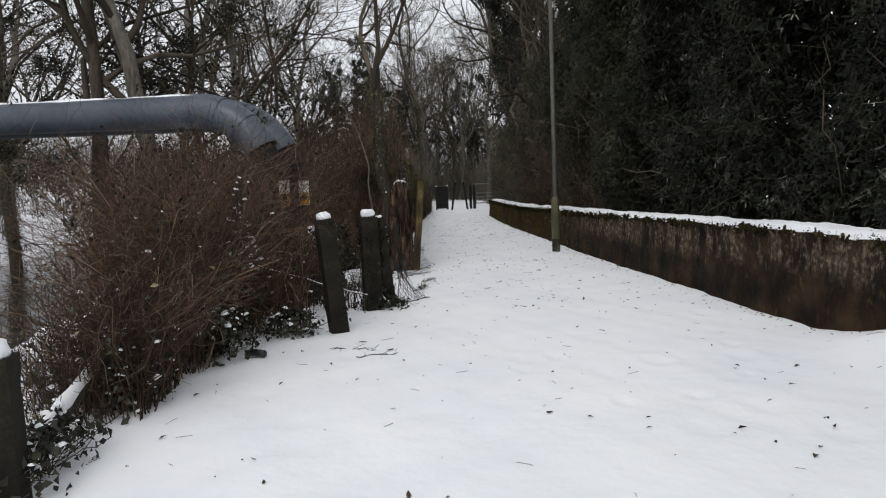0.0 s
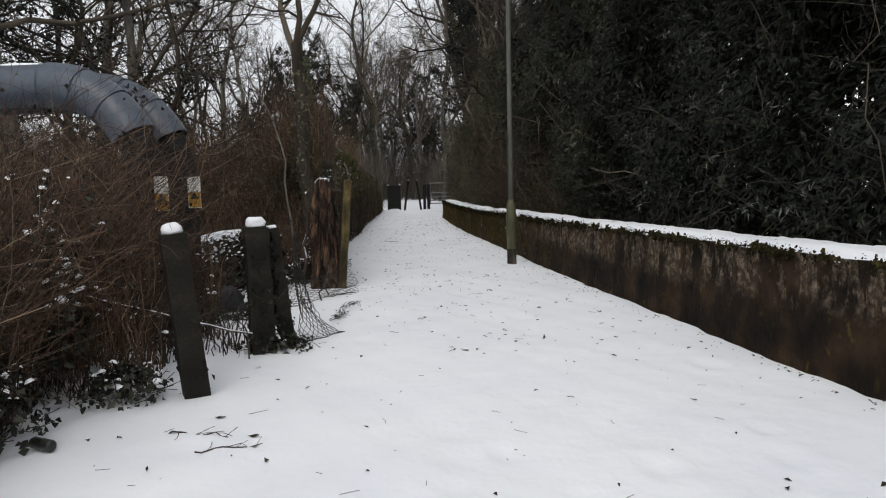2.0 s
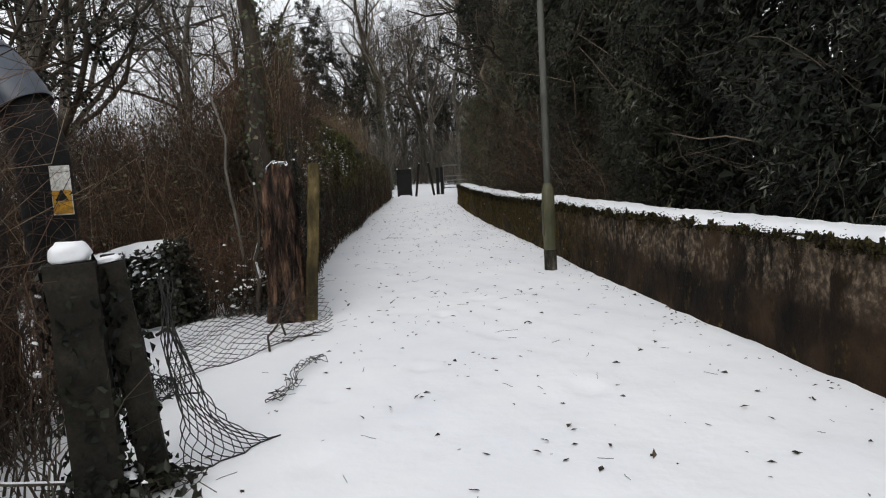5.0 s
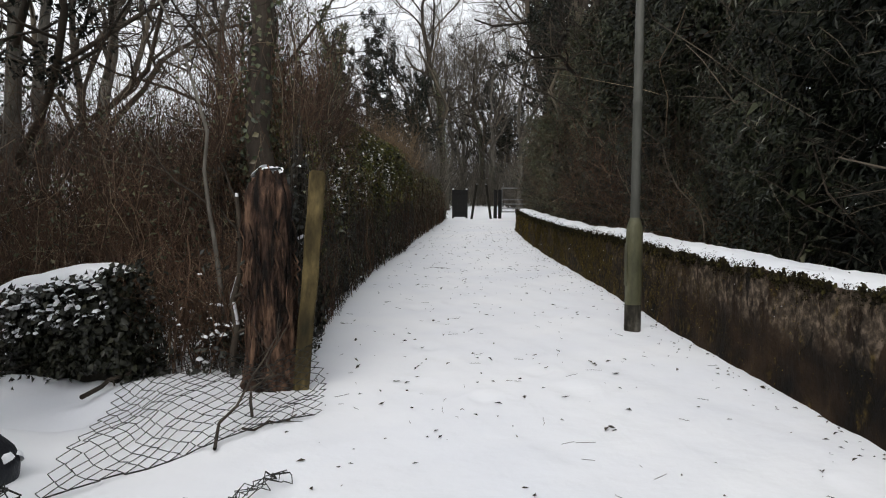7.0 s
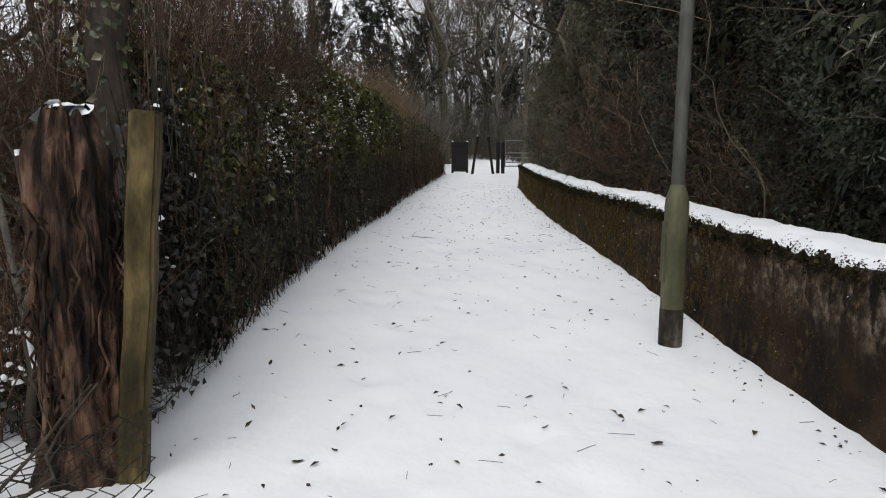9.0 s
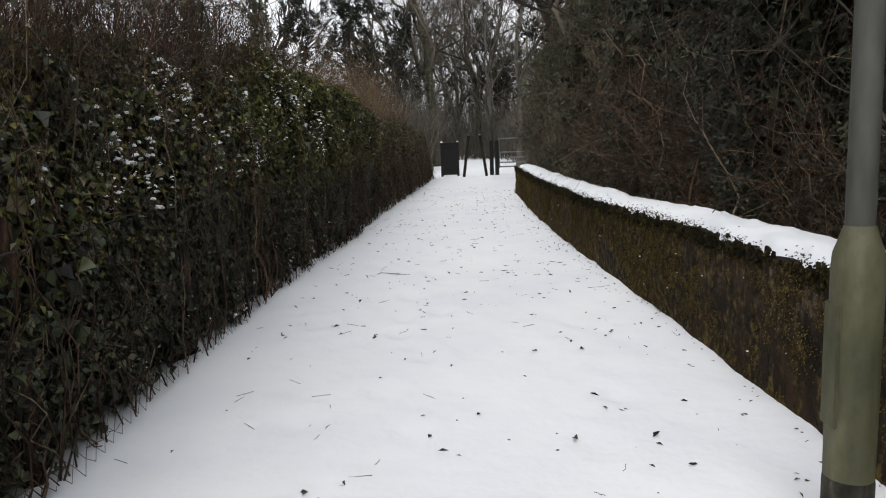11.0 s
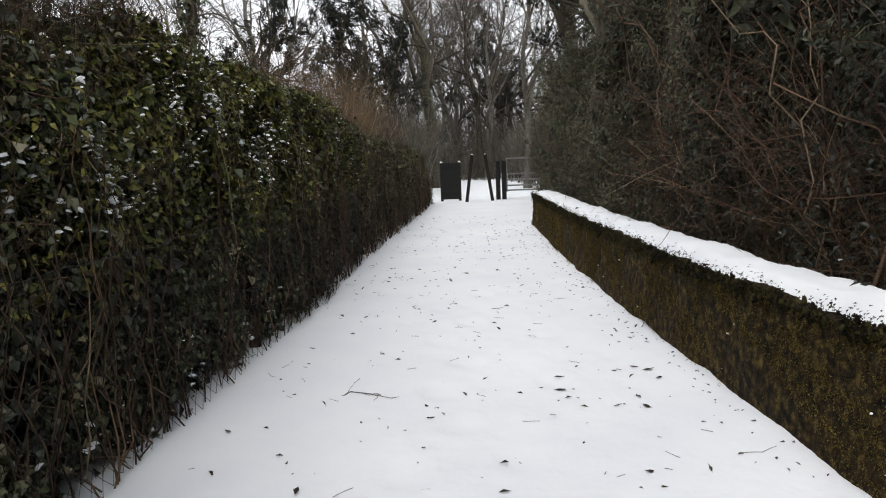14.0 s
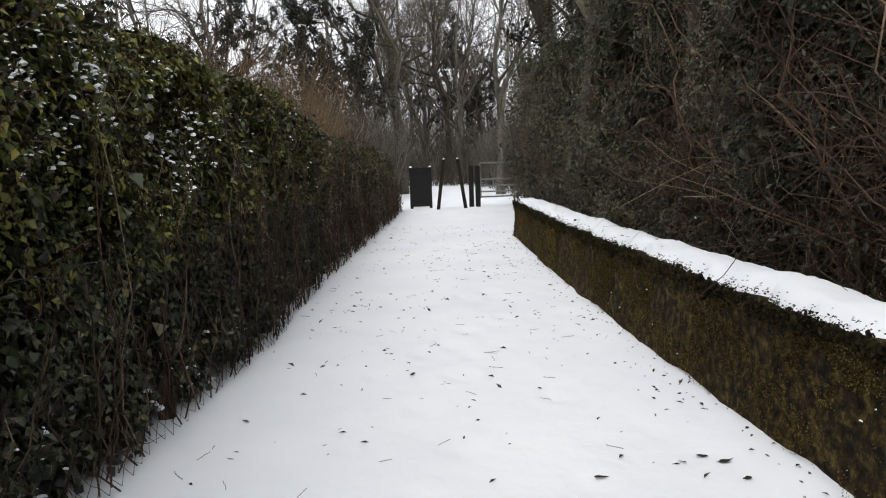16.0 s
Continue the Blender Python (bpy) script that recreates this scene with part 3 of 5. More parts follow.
def stems(seed, n, x0, x1, y0, y1, h0, h1, arch=0.5, r=0.005, k=7, curl=0.0):
    """Arching bare stems rooted in a rectangle."""
    rng = np.random.default_rng(seed)
    b = np.stack([rng.uniform(x0, x1, n), rng.uniform(y0, y1, n)], 1)
    z = ground_z(b[:, 0], b[:, 1]) - 0.03
    h = rng.uniform(h0, h1, n) * rng.uniform(0.6, 1.0, n)
    ph = rng.uniform(0, 2 * np.pi, n)
    reach = arch * h * rng.uniform(0.1, 1.0, n)
    t = np.linspace(0, 1, k)
    P = np.empty((n, k, 3))
    P[:, :, 0] = b[:, :1] + (reach * np.cos(ph))[:, None] * t ** 1.7
    P[:, :, 1] = b[:, 1:] + (reach * np.sin(ph))[:, None] * t ** 1.7
    P[:, :, 2] = z[:, None] + h[:, None] * (t - 0.25 * arch * t ** 3)
    P[:, 1:] += rng.normal(0, 0.06, (n, k - 1, 3)) * h[:, None, None] * 0.5
    if curl:
        P[:, 1:] += np.cumsum(np.cumsum(rng.normal(0, curl, (n, k - 1, 3)), 1), 1) * [1, 1, 0.6]
    R = (r * rng.uniform(0.5, 1.5, n))[:, None] * np.linspace(1, 0.35, k)
    return P, R


def bush(seed, x0, x1, y0, y1, h, n, label, material, arch=0.5, r=0.005, kids=4, leafy=0, leaf=None, name="bare_bush", cat="bush", h0=0.5, snow=0, curl=0.0, kept=None):
    rng = np.random.default_rng(seed + 99)
    root = thing(name, label, cat)
    P, R = stems(seed, n, x0, x1, y0, y1, h * h0, h, arch, r, 16 if curl else 7, curl)
    Q, S = grow(P, R, rng, kids, 0.34, 0.95, 5, 0.02, 0.3, 0.15, 0.6)
    if kept is not None:
        # cut back what would hang over the path
        ok, okq = kept(P).all(1), kept(Q).all(1)
        P, R, Q, S = P[ok], R[ok], Q[okq], S[okq]
    part("stem_tangle", mesh_np("stem_tangle", *tubes(P, R, 4), material), root)
    part("twig_tangle", mesh_np("twig_tangle", *tubes(Q, np.maximum(S, 0.0014), 3), material), root)
    if leafy:
        c = Q.reshape(-1, 3)
        c = c[rng.integers(0, len(c), leafy)] + rng.normal(0, 0.02, (leafy, 3))
        part("foliage", mesh_np("foliage", *leaves(c, rng.normal(size=c.shape) + [0, 0, 0.4], rng.uniform(0.035, 0.07, leafy), rng.uniform(0.018, 0.035, leafy), rng), leaf or DEAD_LEAF), root)
    if snow:
        c = P[:, :5].reshape(-1, 3)
        c = c[rng.integers(0, len(c), snow)]
        sz = rng.uniform(0.01, 0.03, snow)
        part("snow_dusting", mesh_np("snow_dusting", *domes(c, sz, sz * 0.55, rng), SNOW), root, "dabs of snow on the stems")
    return root


def foliage(seed, n, surf, depth, size, aspect, behind=0.0, droop=0.5, low=1.0, gaps=0.0):
    """n leaves on a surface surf(u, v) -> point, outward normal; spread inwards by depth."""
    rng = np.random.default_rng(seed)
    u, v = rng.uniform(0, 1, n), rng.uniform(0, 1, n) ** low
    C, N = surf(u, v)
    if gaps:
        keep = rng.uniform(0, 1, n) < 1 - gaps + 1.5 * gaps * (fbm(C[:, 1], C[:, 2], 2.3, seed) + 0.8 * fbm(C[:, 1], C[:, 2], 6.5, seed + 2))
        C, N, n = C[keep], N[keep], int(keep.sum())
    C = C - N * (behind + np.abs(rng.normal(0, depth, n)))[:, None] + rng.normal(0, 0.03, C.shape)
    L = rng.uniform(0.55, 1.25, n) * size
    return leaves(C, N + rng.normal(0, 0.55, C.shape) + [0, 0, 0.35], L, L * aspect * rng.uniform(0.7, 1.2, n), rng, droop)


def hedge_surf(y0, y1, top, seed, bulge=0.16):
    def f(u, v):
        y = y0 + (y1 - y0) * u
        h = top(y) * (1 + 0.10 * fbm(y, 0 * y, 1.3, seed))
        a = v * 1.35
        up = np.clip(a, 0, 1)
        over = np.clip(a - 1, 0, 0.35) / 0.35
        b = bulge * fbm(y, up * h * 1.3, 1.7, seed) + 0.07 * fbm(y, up * h, 5.0, seed)
        x = hedge_x(y) - 0.1 + 0.07 * fbm(y, 0 * y, 2.7, seed) * (1 - up) - 0.10 * up + b * (0.35 + up) * 0.7 - over * np.interp(y, [12.8, 15.5], [0.1, 0.6]) - 0.12 * up ** 3
        z = h * (1 - (1 - up) ** 1.0) + 0.18 * np.sin(over * 2.2) + b * over
        N = np.stack([np.cos(over * 1.4) + 0 * y, 0.3 * fbm(y, z, 2.0, seed + 3), 0.15 + np.sin(over * 1.4)], 1)
        return np.stack([x, y, z], 1), N
    return f


def right_surf(y0, y1, seed, top):
    def f(u, v):
        y = y0 + (y1 - y0) * u
        h = top * (1 + 0.16 * fbm(y, 0 * y, 0.5, seed))
        z = 0.35 + (h - 0.35) * v ** 0.9
        b = 0.55 * fbm(y, z, 0.75, seed) + 0.3 * fbm(y, z, 1.9, seed + 1) + 0.12 * fbm(y, z, 5.0, seed + 2)
        x = wall_x(y) + 0.95 + 0.25 * np.abs(z - 2.2) * (z > 2.2) * 0.5 - b * np.clip(0.35 + z * 0.4, 0, 1)
        N = np.stack([-np.ones_like(y), 0.5 * fbm(y, z, 0.9, seed + 4), 0.3 + 0.3 * fbm(y, z, 1.3, seed + 7)], 1)
        return np.stack([x, y, z], 1), N
    return f


# ---- right side, behind the wall ----
def evergreen(y0, y1, seed, top, n, material, label, twigs=0):
    root = thing("evergreen_shrub", label, "shrub", group="evergreens behind the wall")
    s = right_surf(y0, y1, seed, top)
    part("foliage", mesh_np("foliage", *foliage(seed, int(n * 2.6), s, 0.22, 0.1, 0.26, gaps=0.35) if material is LEAF_DARKENED else foliage(seed, int(n * 3.2), s, 0.16, 0.062, 0.42, gaps=0.55), material), root)
    # Deeper layers take darker leaf colours, painting in the shade of the interior.
    part("inner_foliage", mesh_np("inner_foliage", *foliage(seed + 1, n // 2, s, 0.6, 0.2, 0.4, 0.2), LEAF_DARKENED if material is LEAF_DARKENED else LAUREL), root)
    part("inner_foliage", mesh_np("inner_foliage", *foliage(seed + 9, 6000, s, 1.6, 0.3, 0.6, 0.6), LEAF_DARKENED), root)
    rng = np.random.default_rng(seed + 5)
    m = int(90 * (y1 - y0))
    c, nn = s(rng.uniform(0, 1, m), rng.uniform(0, 1, m))
    d = rng.normal(size=(m, 3)) + [-0.5, 0, -0.2]
    d /= np.linalg.norm(d, axis=1, keepdims=True)
    g = np.linspace(-0.5, 0.5, 5)[None, :, None]
    P = c[:, None] + d[:, None] * g * rng.uniform(0.2, 0.9, m)[:, None, None] + rng.normal(0, 0.02, (m, 5, 3)) - nn[:, None] * 0.05
    part("twig_tangle", mesh_np("twig_tangle", *tubes(P, np.tile(np.linspace(0.005, 0.002, 5), (m, 1)), 3), TWIG if material is OLIVE or twigs >= 100 else TWIG_DARK), root, "bare twigs among the leaves")
    if material is LEAF_DARKENED:
        # sprays of long leaves on drooping shoots, coloured paler to paint in highlights
        m = int(8 * (y1 - y0))
        c, nn = s(rng.uniform(0, 1, m), 0.08 + 0.75 * rng.uniform(0, 1, m))
        d = nn * 0.5 + rng.normal(0, 0.6, (m, 3)) + [0, 0, -0.25]
        d /= np.linalg.norm(d, axis=1, keepdims=True)
        q = rng.uniform(0, 1, (m, 22, 1))
        tip = c[:, None] + nn[:, None] * 0.04 + d[:, None] * q * rng.uniform(0.15, 0.5, (m, 1, 1)) - np.array([0, 0, 0.16]) * q * q + rng.normal(0, 0.025, (m, 22, 3))
        tip = tip.reshape(-1, 3)
        L = rng.uniform(0.05, 0.12, len(tip))
        part("light_foliage", mesh_np("light_foliage", *leaves(tip, np.repeat(nn, 22, 0) + rng.normal(0, 0.7, tip.shape) + [0, 0, 0.5], L, L * 0.2, rng, 0.8), SPRAY_LIT), root, "sprays of long narrow leaves, their highlights put into a paler colour")
    P, R = stems(seed, 60 + twigs, 5.6, 7.4, y0, y1, 1.5, top * 0.8, 0.5, 0.012, 12, 0.02)
    P[:, :, 0] += (wall_x(P[:, :, 1]) - 4.6)
    Q, S = grow(P, R, rng, 7, 0.35, 0.9, 5, 0.0, 0.2)
    part("branch_tangle", mesh_np("branch_tangle", *joined([tubes(P, R, 4), tubes(Q, S, 3)]), TWIG if twigs >= 100 else TWIG_DARK), root)
    return root


# The first three shrubs, up to y = 14, use the darkened leaf colour.
evergreen(-4, 4, 11, 6.0, 12000, LEAF_DARKENED, "tall dark evergreen shrub with long glossy leaves behind the wall")
evergreen(3.5, 9, 12, 6.5, 20000, LEAF_DARKENED, "tall dark evergreen shrub with long glossy leaves behind the wall")
evergreen(8.5, 14, 13, 6.5, 24000, LEAF_DARKENED, "tall dark evergreen shrub with long glossy leaves behind the wall")
evergreen(13.5, 18.5, 14, 7.0, 24000, LAUREL, "dense dark evergreen shrub overhanging the snowy wall")
evergreen(18, 23, 15, 6.6, 22000, LAUREL, "dark evergreen shrub tangled with brown twigs behind the wall", 110)
evergreen(22.5, 27, 16, 5.6, 20000, OLIVE, "grey-green evergreen shrub tangled with brown twigs behind the wall", 100)
evergreen(26.5, 31.5, 17, 4.2, 20000, OLIVE, "olive green leafy shrub overhanging the end of the wall", 60)
evergreen(31, 40, 18, 4.5, 16000, OLIVE, "olive green leafy shrub beside the gate", 60)


# ---- left side ----
def hedge_top(y):
    return np.interp(y, [12, 13.5, 15, 17, 19, 21, 24, 27, 31, 39], [1.5, 1.75, 1.85, 1.95, 2.0, 2.25, 2.15, 1.95, 1.7, 1.5])


def ivy_hedge(y0, y1, seed, n, snowy, light, label):
    root = thing("ivy_hedge", label, "hedge", group="hedge along the wire fence")
    s = hedge_surf(y0, y1, hedge_top, seed)

    def raised(u, v):
        low = np.sin(31 * u + seed) + np.sin(83 * u + 2 * seed) + np.sin(187 * u)
        return s(u, 0.035 + 0.016 * low + (0.965 - 0.016 * low) * v)
    part("foliage", mesh_np("foliage", *foliage(seed, int(n * 2.9), raised, 0.09, 0.056, 0.75, 0.0, 0.5, 0.85, 0.5), IVY), root)
    # Inner leaves are coloured darker to stand in for the hedge's inner shade.
    part("inner_foliage", mesh_np("inner_foliage", *foliage(seed + 1, int(n * 1.6), raised, 0.3, 0.085, 0.75, 0.04, 0.5, 1.0), IVY_DARK_AND_SHADED), root)
    part("foliage", mesh_np("foliage", *foliage(seed + 6, 90, raised, 0.02, 0.11, 0.9, -0.02, 0.5, 0.5), IVY), root, "large pale-veined ivy leaves")
    rng = np.random.default_rng(seed + 2)
    if light:
        def upper(u, v):
            return s(u, 0.3 + 0.7 * v ** 0.7)
        part("light_foliage", mesh_np("light_foliage", *foliage(seed + 3, light, upper, 0.03, 0.06, 0.6), IVY_LIGHT), root, "yellow-green young leaves")
    m = int(11 * (y1 - y0))
    y = rng.uniform(y0, y1, m)
    t = np.linspace(0, 1, 8)
    P = np.stack([hedge_x(y)[:, None] - 0.05 + rng.normal(0, 0.03, (m, 8)), y[:, None] + rng.normal(0, 0.1, (m, 8)).cumsum(1), t[None] * (hedge_top(y) * rng.uniform(0.3, 0.95, m))[:, None] - 0.03], -1)
    part("stem_tangle", mesh_np("stem_tangle", *tubes(P, np.tile(np.linspace(0.006, 0.0025, 8), (m, 1)), 3), TWIG), root, "thin brown climbing stems")
    m = int(170 * (y1 - y0))
    c, nn = s(rng.uniform(0, 1, m), rng.uniform(0, 1, m))
    d = rng.normal(size=(m, 3)) * [0.35, 1, 0.9]
    d /= np.linalg.norm(d, axis=1, keepdims=True)
    g = np.linspace(-0.5, 0.5, 5)[None, :, None]
    P = c[:, None] + d[:, None] * g * rng.uniform(0.12, 0.45, m)[:, None, None] + rng.normal(0, 0.012, (m, 5, 3)) + nn[:, None] * rng.uniform(-0.03, 0.05, m)[:, None, None]
    part("twig_tangle", mesh_np("twig_tangle", *tubes(P, np.tile(np.linspace(0.0035, 0.0015, 5), (m, 1)), 3), TWIG), root, "bare brown twigs among the leaves")
    if snowy:
        low = rng.uniform(0, 1, snowy) < 0.07
        c, nn = s(rng.uniform(0, 1, snowy), np.where(low, 0.02 + 0.2 * rng.beta(1, 2.5, snowy), 0.42 + 0.42 * rng.beta(1.6, 1.6, snowy)))
        keep = rng.uniform(0, 1, snowy) < 0.35 + 1.1 * fbm(c[:, 1], c[:, 2], 2.6, seed)
        c, nn, snowy = c[keep], nn[keep], int(keep.sum())
        sz = 0.006 + 0.022 * rng.uniform(0, 1, snowy) ** 2.6
        part("snow_dusting", mesh_np("snow_dusting", *domes(c + nn * 0.03, sz, sz * 0.5, rng), SNOW), root, "small dabs of snow on the leaves")
    return root


ivy_hedge(13.9, 16, 31, 11000, 60, 4500, "dense dark ivy hedge grown through a wire fence")
ivy_hedge(15.8, 19, 32, 15000, 1200, 3500, "dense dark ivy hedge dusted with dabs of snow")
ivy_hedge(18.8, 22.5, 33, 15000, 1700, 16000, "dense ivy hedge with yellow-green top, dusted with snow")
ivy_hedge(22.3, 27, 34, 15000, 260, 15000, "dense green ivy hedge along the path")
ivy_hedge(26.8, 38.5, 35, 18000, 0, 2500, "dark ivy hedge running towards the gate")

bush(41, 0.2, 1.7, 26.5, 39, 4.4, 1900, "tan leafless scrub rising behind the ivy hedge", TWIG_TAN, 0.3, 0.005, 6)
bush(42, -2.0, 0.5, 14.5, 27, 3.9, 1500, "brown leafless scrub behind the ivy hedge", TWIG, 0.35, 0.006, 6, 9000, OLIVE, h0=0.75, kept=lambda P: P[..., 0] < hedge_x(P[..., 1]) + 0.08)
bush(56, -1.8, -1.1, 4.6, 5.9, 1.6, 430, "red-brown tangle of bare bramble stems at the fence", TWIG, 0.85, 0.005, 7, 300, IVY, snow=60)
# Bushes 43, 53 and 44: near-black leaves added to paint a shaded interior.
bush(43, -1.9, -1.0, 5.8, 7.3, 2.7, 620, "dense red-brown tangle of bare bramble stems", TWIG, 0.75, 0.005, 7, 900, LEAF_DARKENED, snow=60)
bush(53, -2.2, -1.0, 7.1, 8.6, 2.9, 640, "dense red-brown tangle of bare bramble stems behind the fence", TWIG, 0.75, 0.005, 7, 900, LEAF_DARKENED, snow=110)
bush(44, -2.6, -0.85, 8.6, 10.1, 2.9, 800, "dense red-brown tangle of bare bramble stems", TWIG, 0.7, 0.005, 7, 900, LEAF_DARKENED, snow=60)
bush(63, -1.1, -0.35, 7.3, 8.3, 1.7, 190, "red-brown bramble stems behind the leaning post", TWIG, 0.5, 0.005, 6, 200, IVY_DARK_AND_SHADED, snow=30)
bush(64, -1.0, -0.15, 9.0, 9.9, 1.5, 280, "brown bramble tangle behind the fence posts", TWIG, 0.45, 0.005, 6, 200, IVY_DARK_AND_SHADED, snow=30)
bush(65, -0.5, 0.55, 12.55, 13.05, 1.35, 130, "red-brown brambles between the low wall and the stump", TWIG, 0.6, 0.0045, 6, 100, IVY_DARK_AND_SHADED, snow=60)
bush(54, -0.6, 0.35, 8.2, 9.4, 0.95, 70, "low dark sticks between the fence posts", TWIG_DARK, 0.8, 0.006, 3)
bush(45, -3.0, 0.5, 13.3, 15.5, 3.0, 850, "dense brown tangle of bare stems behind the stump", TWIG, 0.45, 0.005, 7, 3000, OLIVE, kept=lambda P: P[..., 0] < hedge_x(P[..., 1]) + 0.08)
bush(57, 0.1, 0.85, 13.6, 21, 3.8, 1400, "brown leafless twigs standing out of the ivy hedge", TWIG, 0.18, 0.004, 7, 3500, OLIVE, h0=0.8, kept=lambda P: P[..., 0] < hedge_x(P[..., 1]) + 0.08)
bush(55, 0.2, 0.8, 12.5, 13.3, 1.7, 110, "brown brambles round the foot of the stump", TWIG, 0.6, 0.004, 6, 260, IVY_DARK_AND_SHADED, snow=50)
bush(46, -3.2, -1.5, 2.6, 6.0, 0.55, 620, "low dark tangle of bare stems behind the fence", TWIG_DARK, 0.9, 0.004, 6, 700, IVY_DARK_AND_SHADED, snow=50)
bush(47, -4.6, -2.2, 13.5, 24, 3.8, 700, "dark leafless thicket on the river bank", TWIG_DARK, 0.5, 0.008, 7, 4500, LEAF_DARKENED)
bush(48, -2.0, 16.0, 58, 66, 4.6, 2600, "brown leafless scrub beyond the gate", TWIG_GREY_HAZED, 0.5, 0.014, 8, h0=0.3)
bush(61, 8.2, 16.0, 44, 58, 5.0, 1300, "brown leafless scrub beside the field gate", TWIG_GREY_HAZED, 0.5, 0.012, 7)
bush(62, -1.0, 3.6, 43, 57, 5.5, 1300, "brown leafless scrub behind the boarded panel", TWIG_GREY_HAZED, 0.5, 0.012, 7)
bush(49, -8, 2.6, 40, 58, 4.0, 1500, "brown leafless scrub beyond the hedge", TWIG, 0.4, 0.016, 6)
bush(50, -24, -12.5, 6, 45, 3.0, 800, "bare scrub on the far snowy bank", TWIG_DARK, 0.4, 0.014, 6)
bush(58, 5.65, 6.4, 15, 24.5, 3.2, 560, "tangle of bare brown twigs hanging over the snowy wall", TWIG, 0.55, 0.004, 6, 9000, IVY_DARK_AND_SHADED, snow=300, curl=0.011, kept=lambda P: P[..., 0] > wall_x(P[..., 1]) + 0.1)
bush(59, 5.65, 6.2, 14.5, 26, 2.7, 130, "long curling tan bramble stems leaning over the snowy wall", TWIG_TAN, 0.6, 0.0035, 5, 500, IVY_DARK_AND_SHADED, snow=60, curl=0.011, kept=lambda P: P[..., 0] > wall_x(P[..., 1]) + 0.1)
wood = bush(51, -60, 60, 66, 88, 9.0, 4000, "far leafless woodland closing the view", TWIG_GREY_HAZED, 0.5, 0.03, 11, name="woodland", cat="woodland")
tagged(wood, kind="stuff")
wood = bush(52, -75, -26, -20, 62, 6.5, 1300, "far leafless woodland beyond the river", TWIG_DARK, 0.5, 0.035, 10, name="woodland", cat="woodland")
tagged(wood, kind="stuff")

bare = "tall bare winter tree with dark branching crown"
ivyl = "tall bare winter tree with ivy-clad trunk"
for k, x, y, rz, s in [
        (8, 0.62, 13.4, 20, 1.0), (11, 0.45, 19.5, 0, 1.0), (12, 0.56, 12.75, 0, 1.0), (11, 0.25, 23.5, 90, 1.15), (7, -3.4, 13.2, 120, 0.9), (0, -4.4, 12.9, 40, 0.95), (2, -2.6, 15.5, 10, 1.0), (5, -3.4, 14.4, 0, 0.9), (5, -5.2, 16.5, 200, 0.9),
        (7, -11.5, 14.5, 0, 0.9), (0, -12.6, 20, 30, 1.0), (1, -12.0, 26, 80, 1.0), (4, -11.0, 17, 30, 0.8), (0, -8.5, 32, 140, 1.2), (4, -3.8, 33, 15, 1.2), (7, -6.5, 27, 15, 1.1),
        (3, 3.9, 50, 0, 1.1), (9, 6.0, 64, 0, 1.3), (10, 5.2, 69, 140, 1.2), (9, 7.9, 60, 200, 1.15), (10, 9.0, 66, 100, 1.3), (6, 9.6, 62, 0, 0.9), (6, 0.6, 55, 100, 0.8), (6, -3.5, 44, 200, 0.7), (10, 3.0, 64, 90, 1.2), (9, 1.0, 60, 60, 1.3), (6, 2.6, 47, 30, 0.9), (10, 7.8, 46, 80, 1.1), (2, -4.2, 19, 70, 1.1), (2, -1.9, 21, 30, 0.85), (9, -4.5, 52, 60, 1.4), (10, -8, 54, 0, 1.3), (9, 12, 60, 10, 1.3), (10, 15, 56, 10, 1.3), (9, 4.6, 72, 10, 1.5), (3, 7.2, 61, 70, 0.9), (5, 6.6, 70, 0, 1.6),
        (3, 6.2, 28.3, 180, 0.8), (3, 6.0, 24.2, 150, 0.62), (0, 8.6, 21, 50, 1.1), (3, 8.3, 32.5, 120, 1.0), (6, 9.6, 30, 40, 1.05), (6, 10.6, 36, 0, 1.15), (0, 9.5, 14, 10, 1.1), (1, 9.8, 8, 10, 1.1), (3, 8.0, 38, 10, 1.3), (10, -16, 8, 50, 1.1), (9, -14, 30, 10, 1.3), (10, -18, 38, 10, 1.2), (9, -20, 16, 0, 1.4), (10, -24, 26, 0, 1.2)]:
    plant_tree(KINDS[k], x, y, rz, s, ivyl if k in (1, 3, 8, 9, 11) else "thin bare sapling leaning beside the stump" if k == 12 else "bare slender tree hung with dark evergreen leaves" if k in (5, 6) else bare)


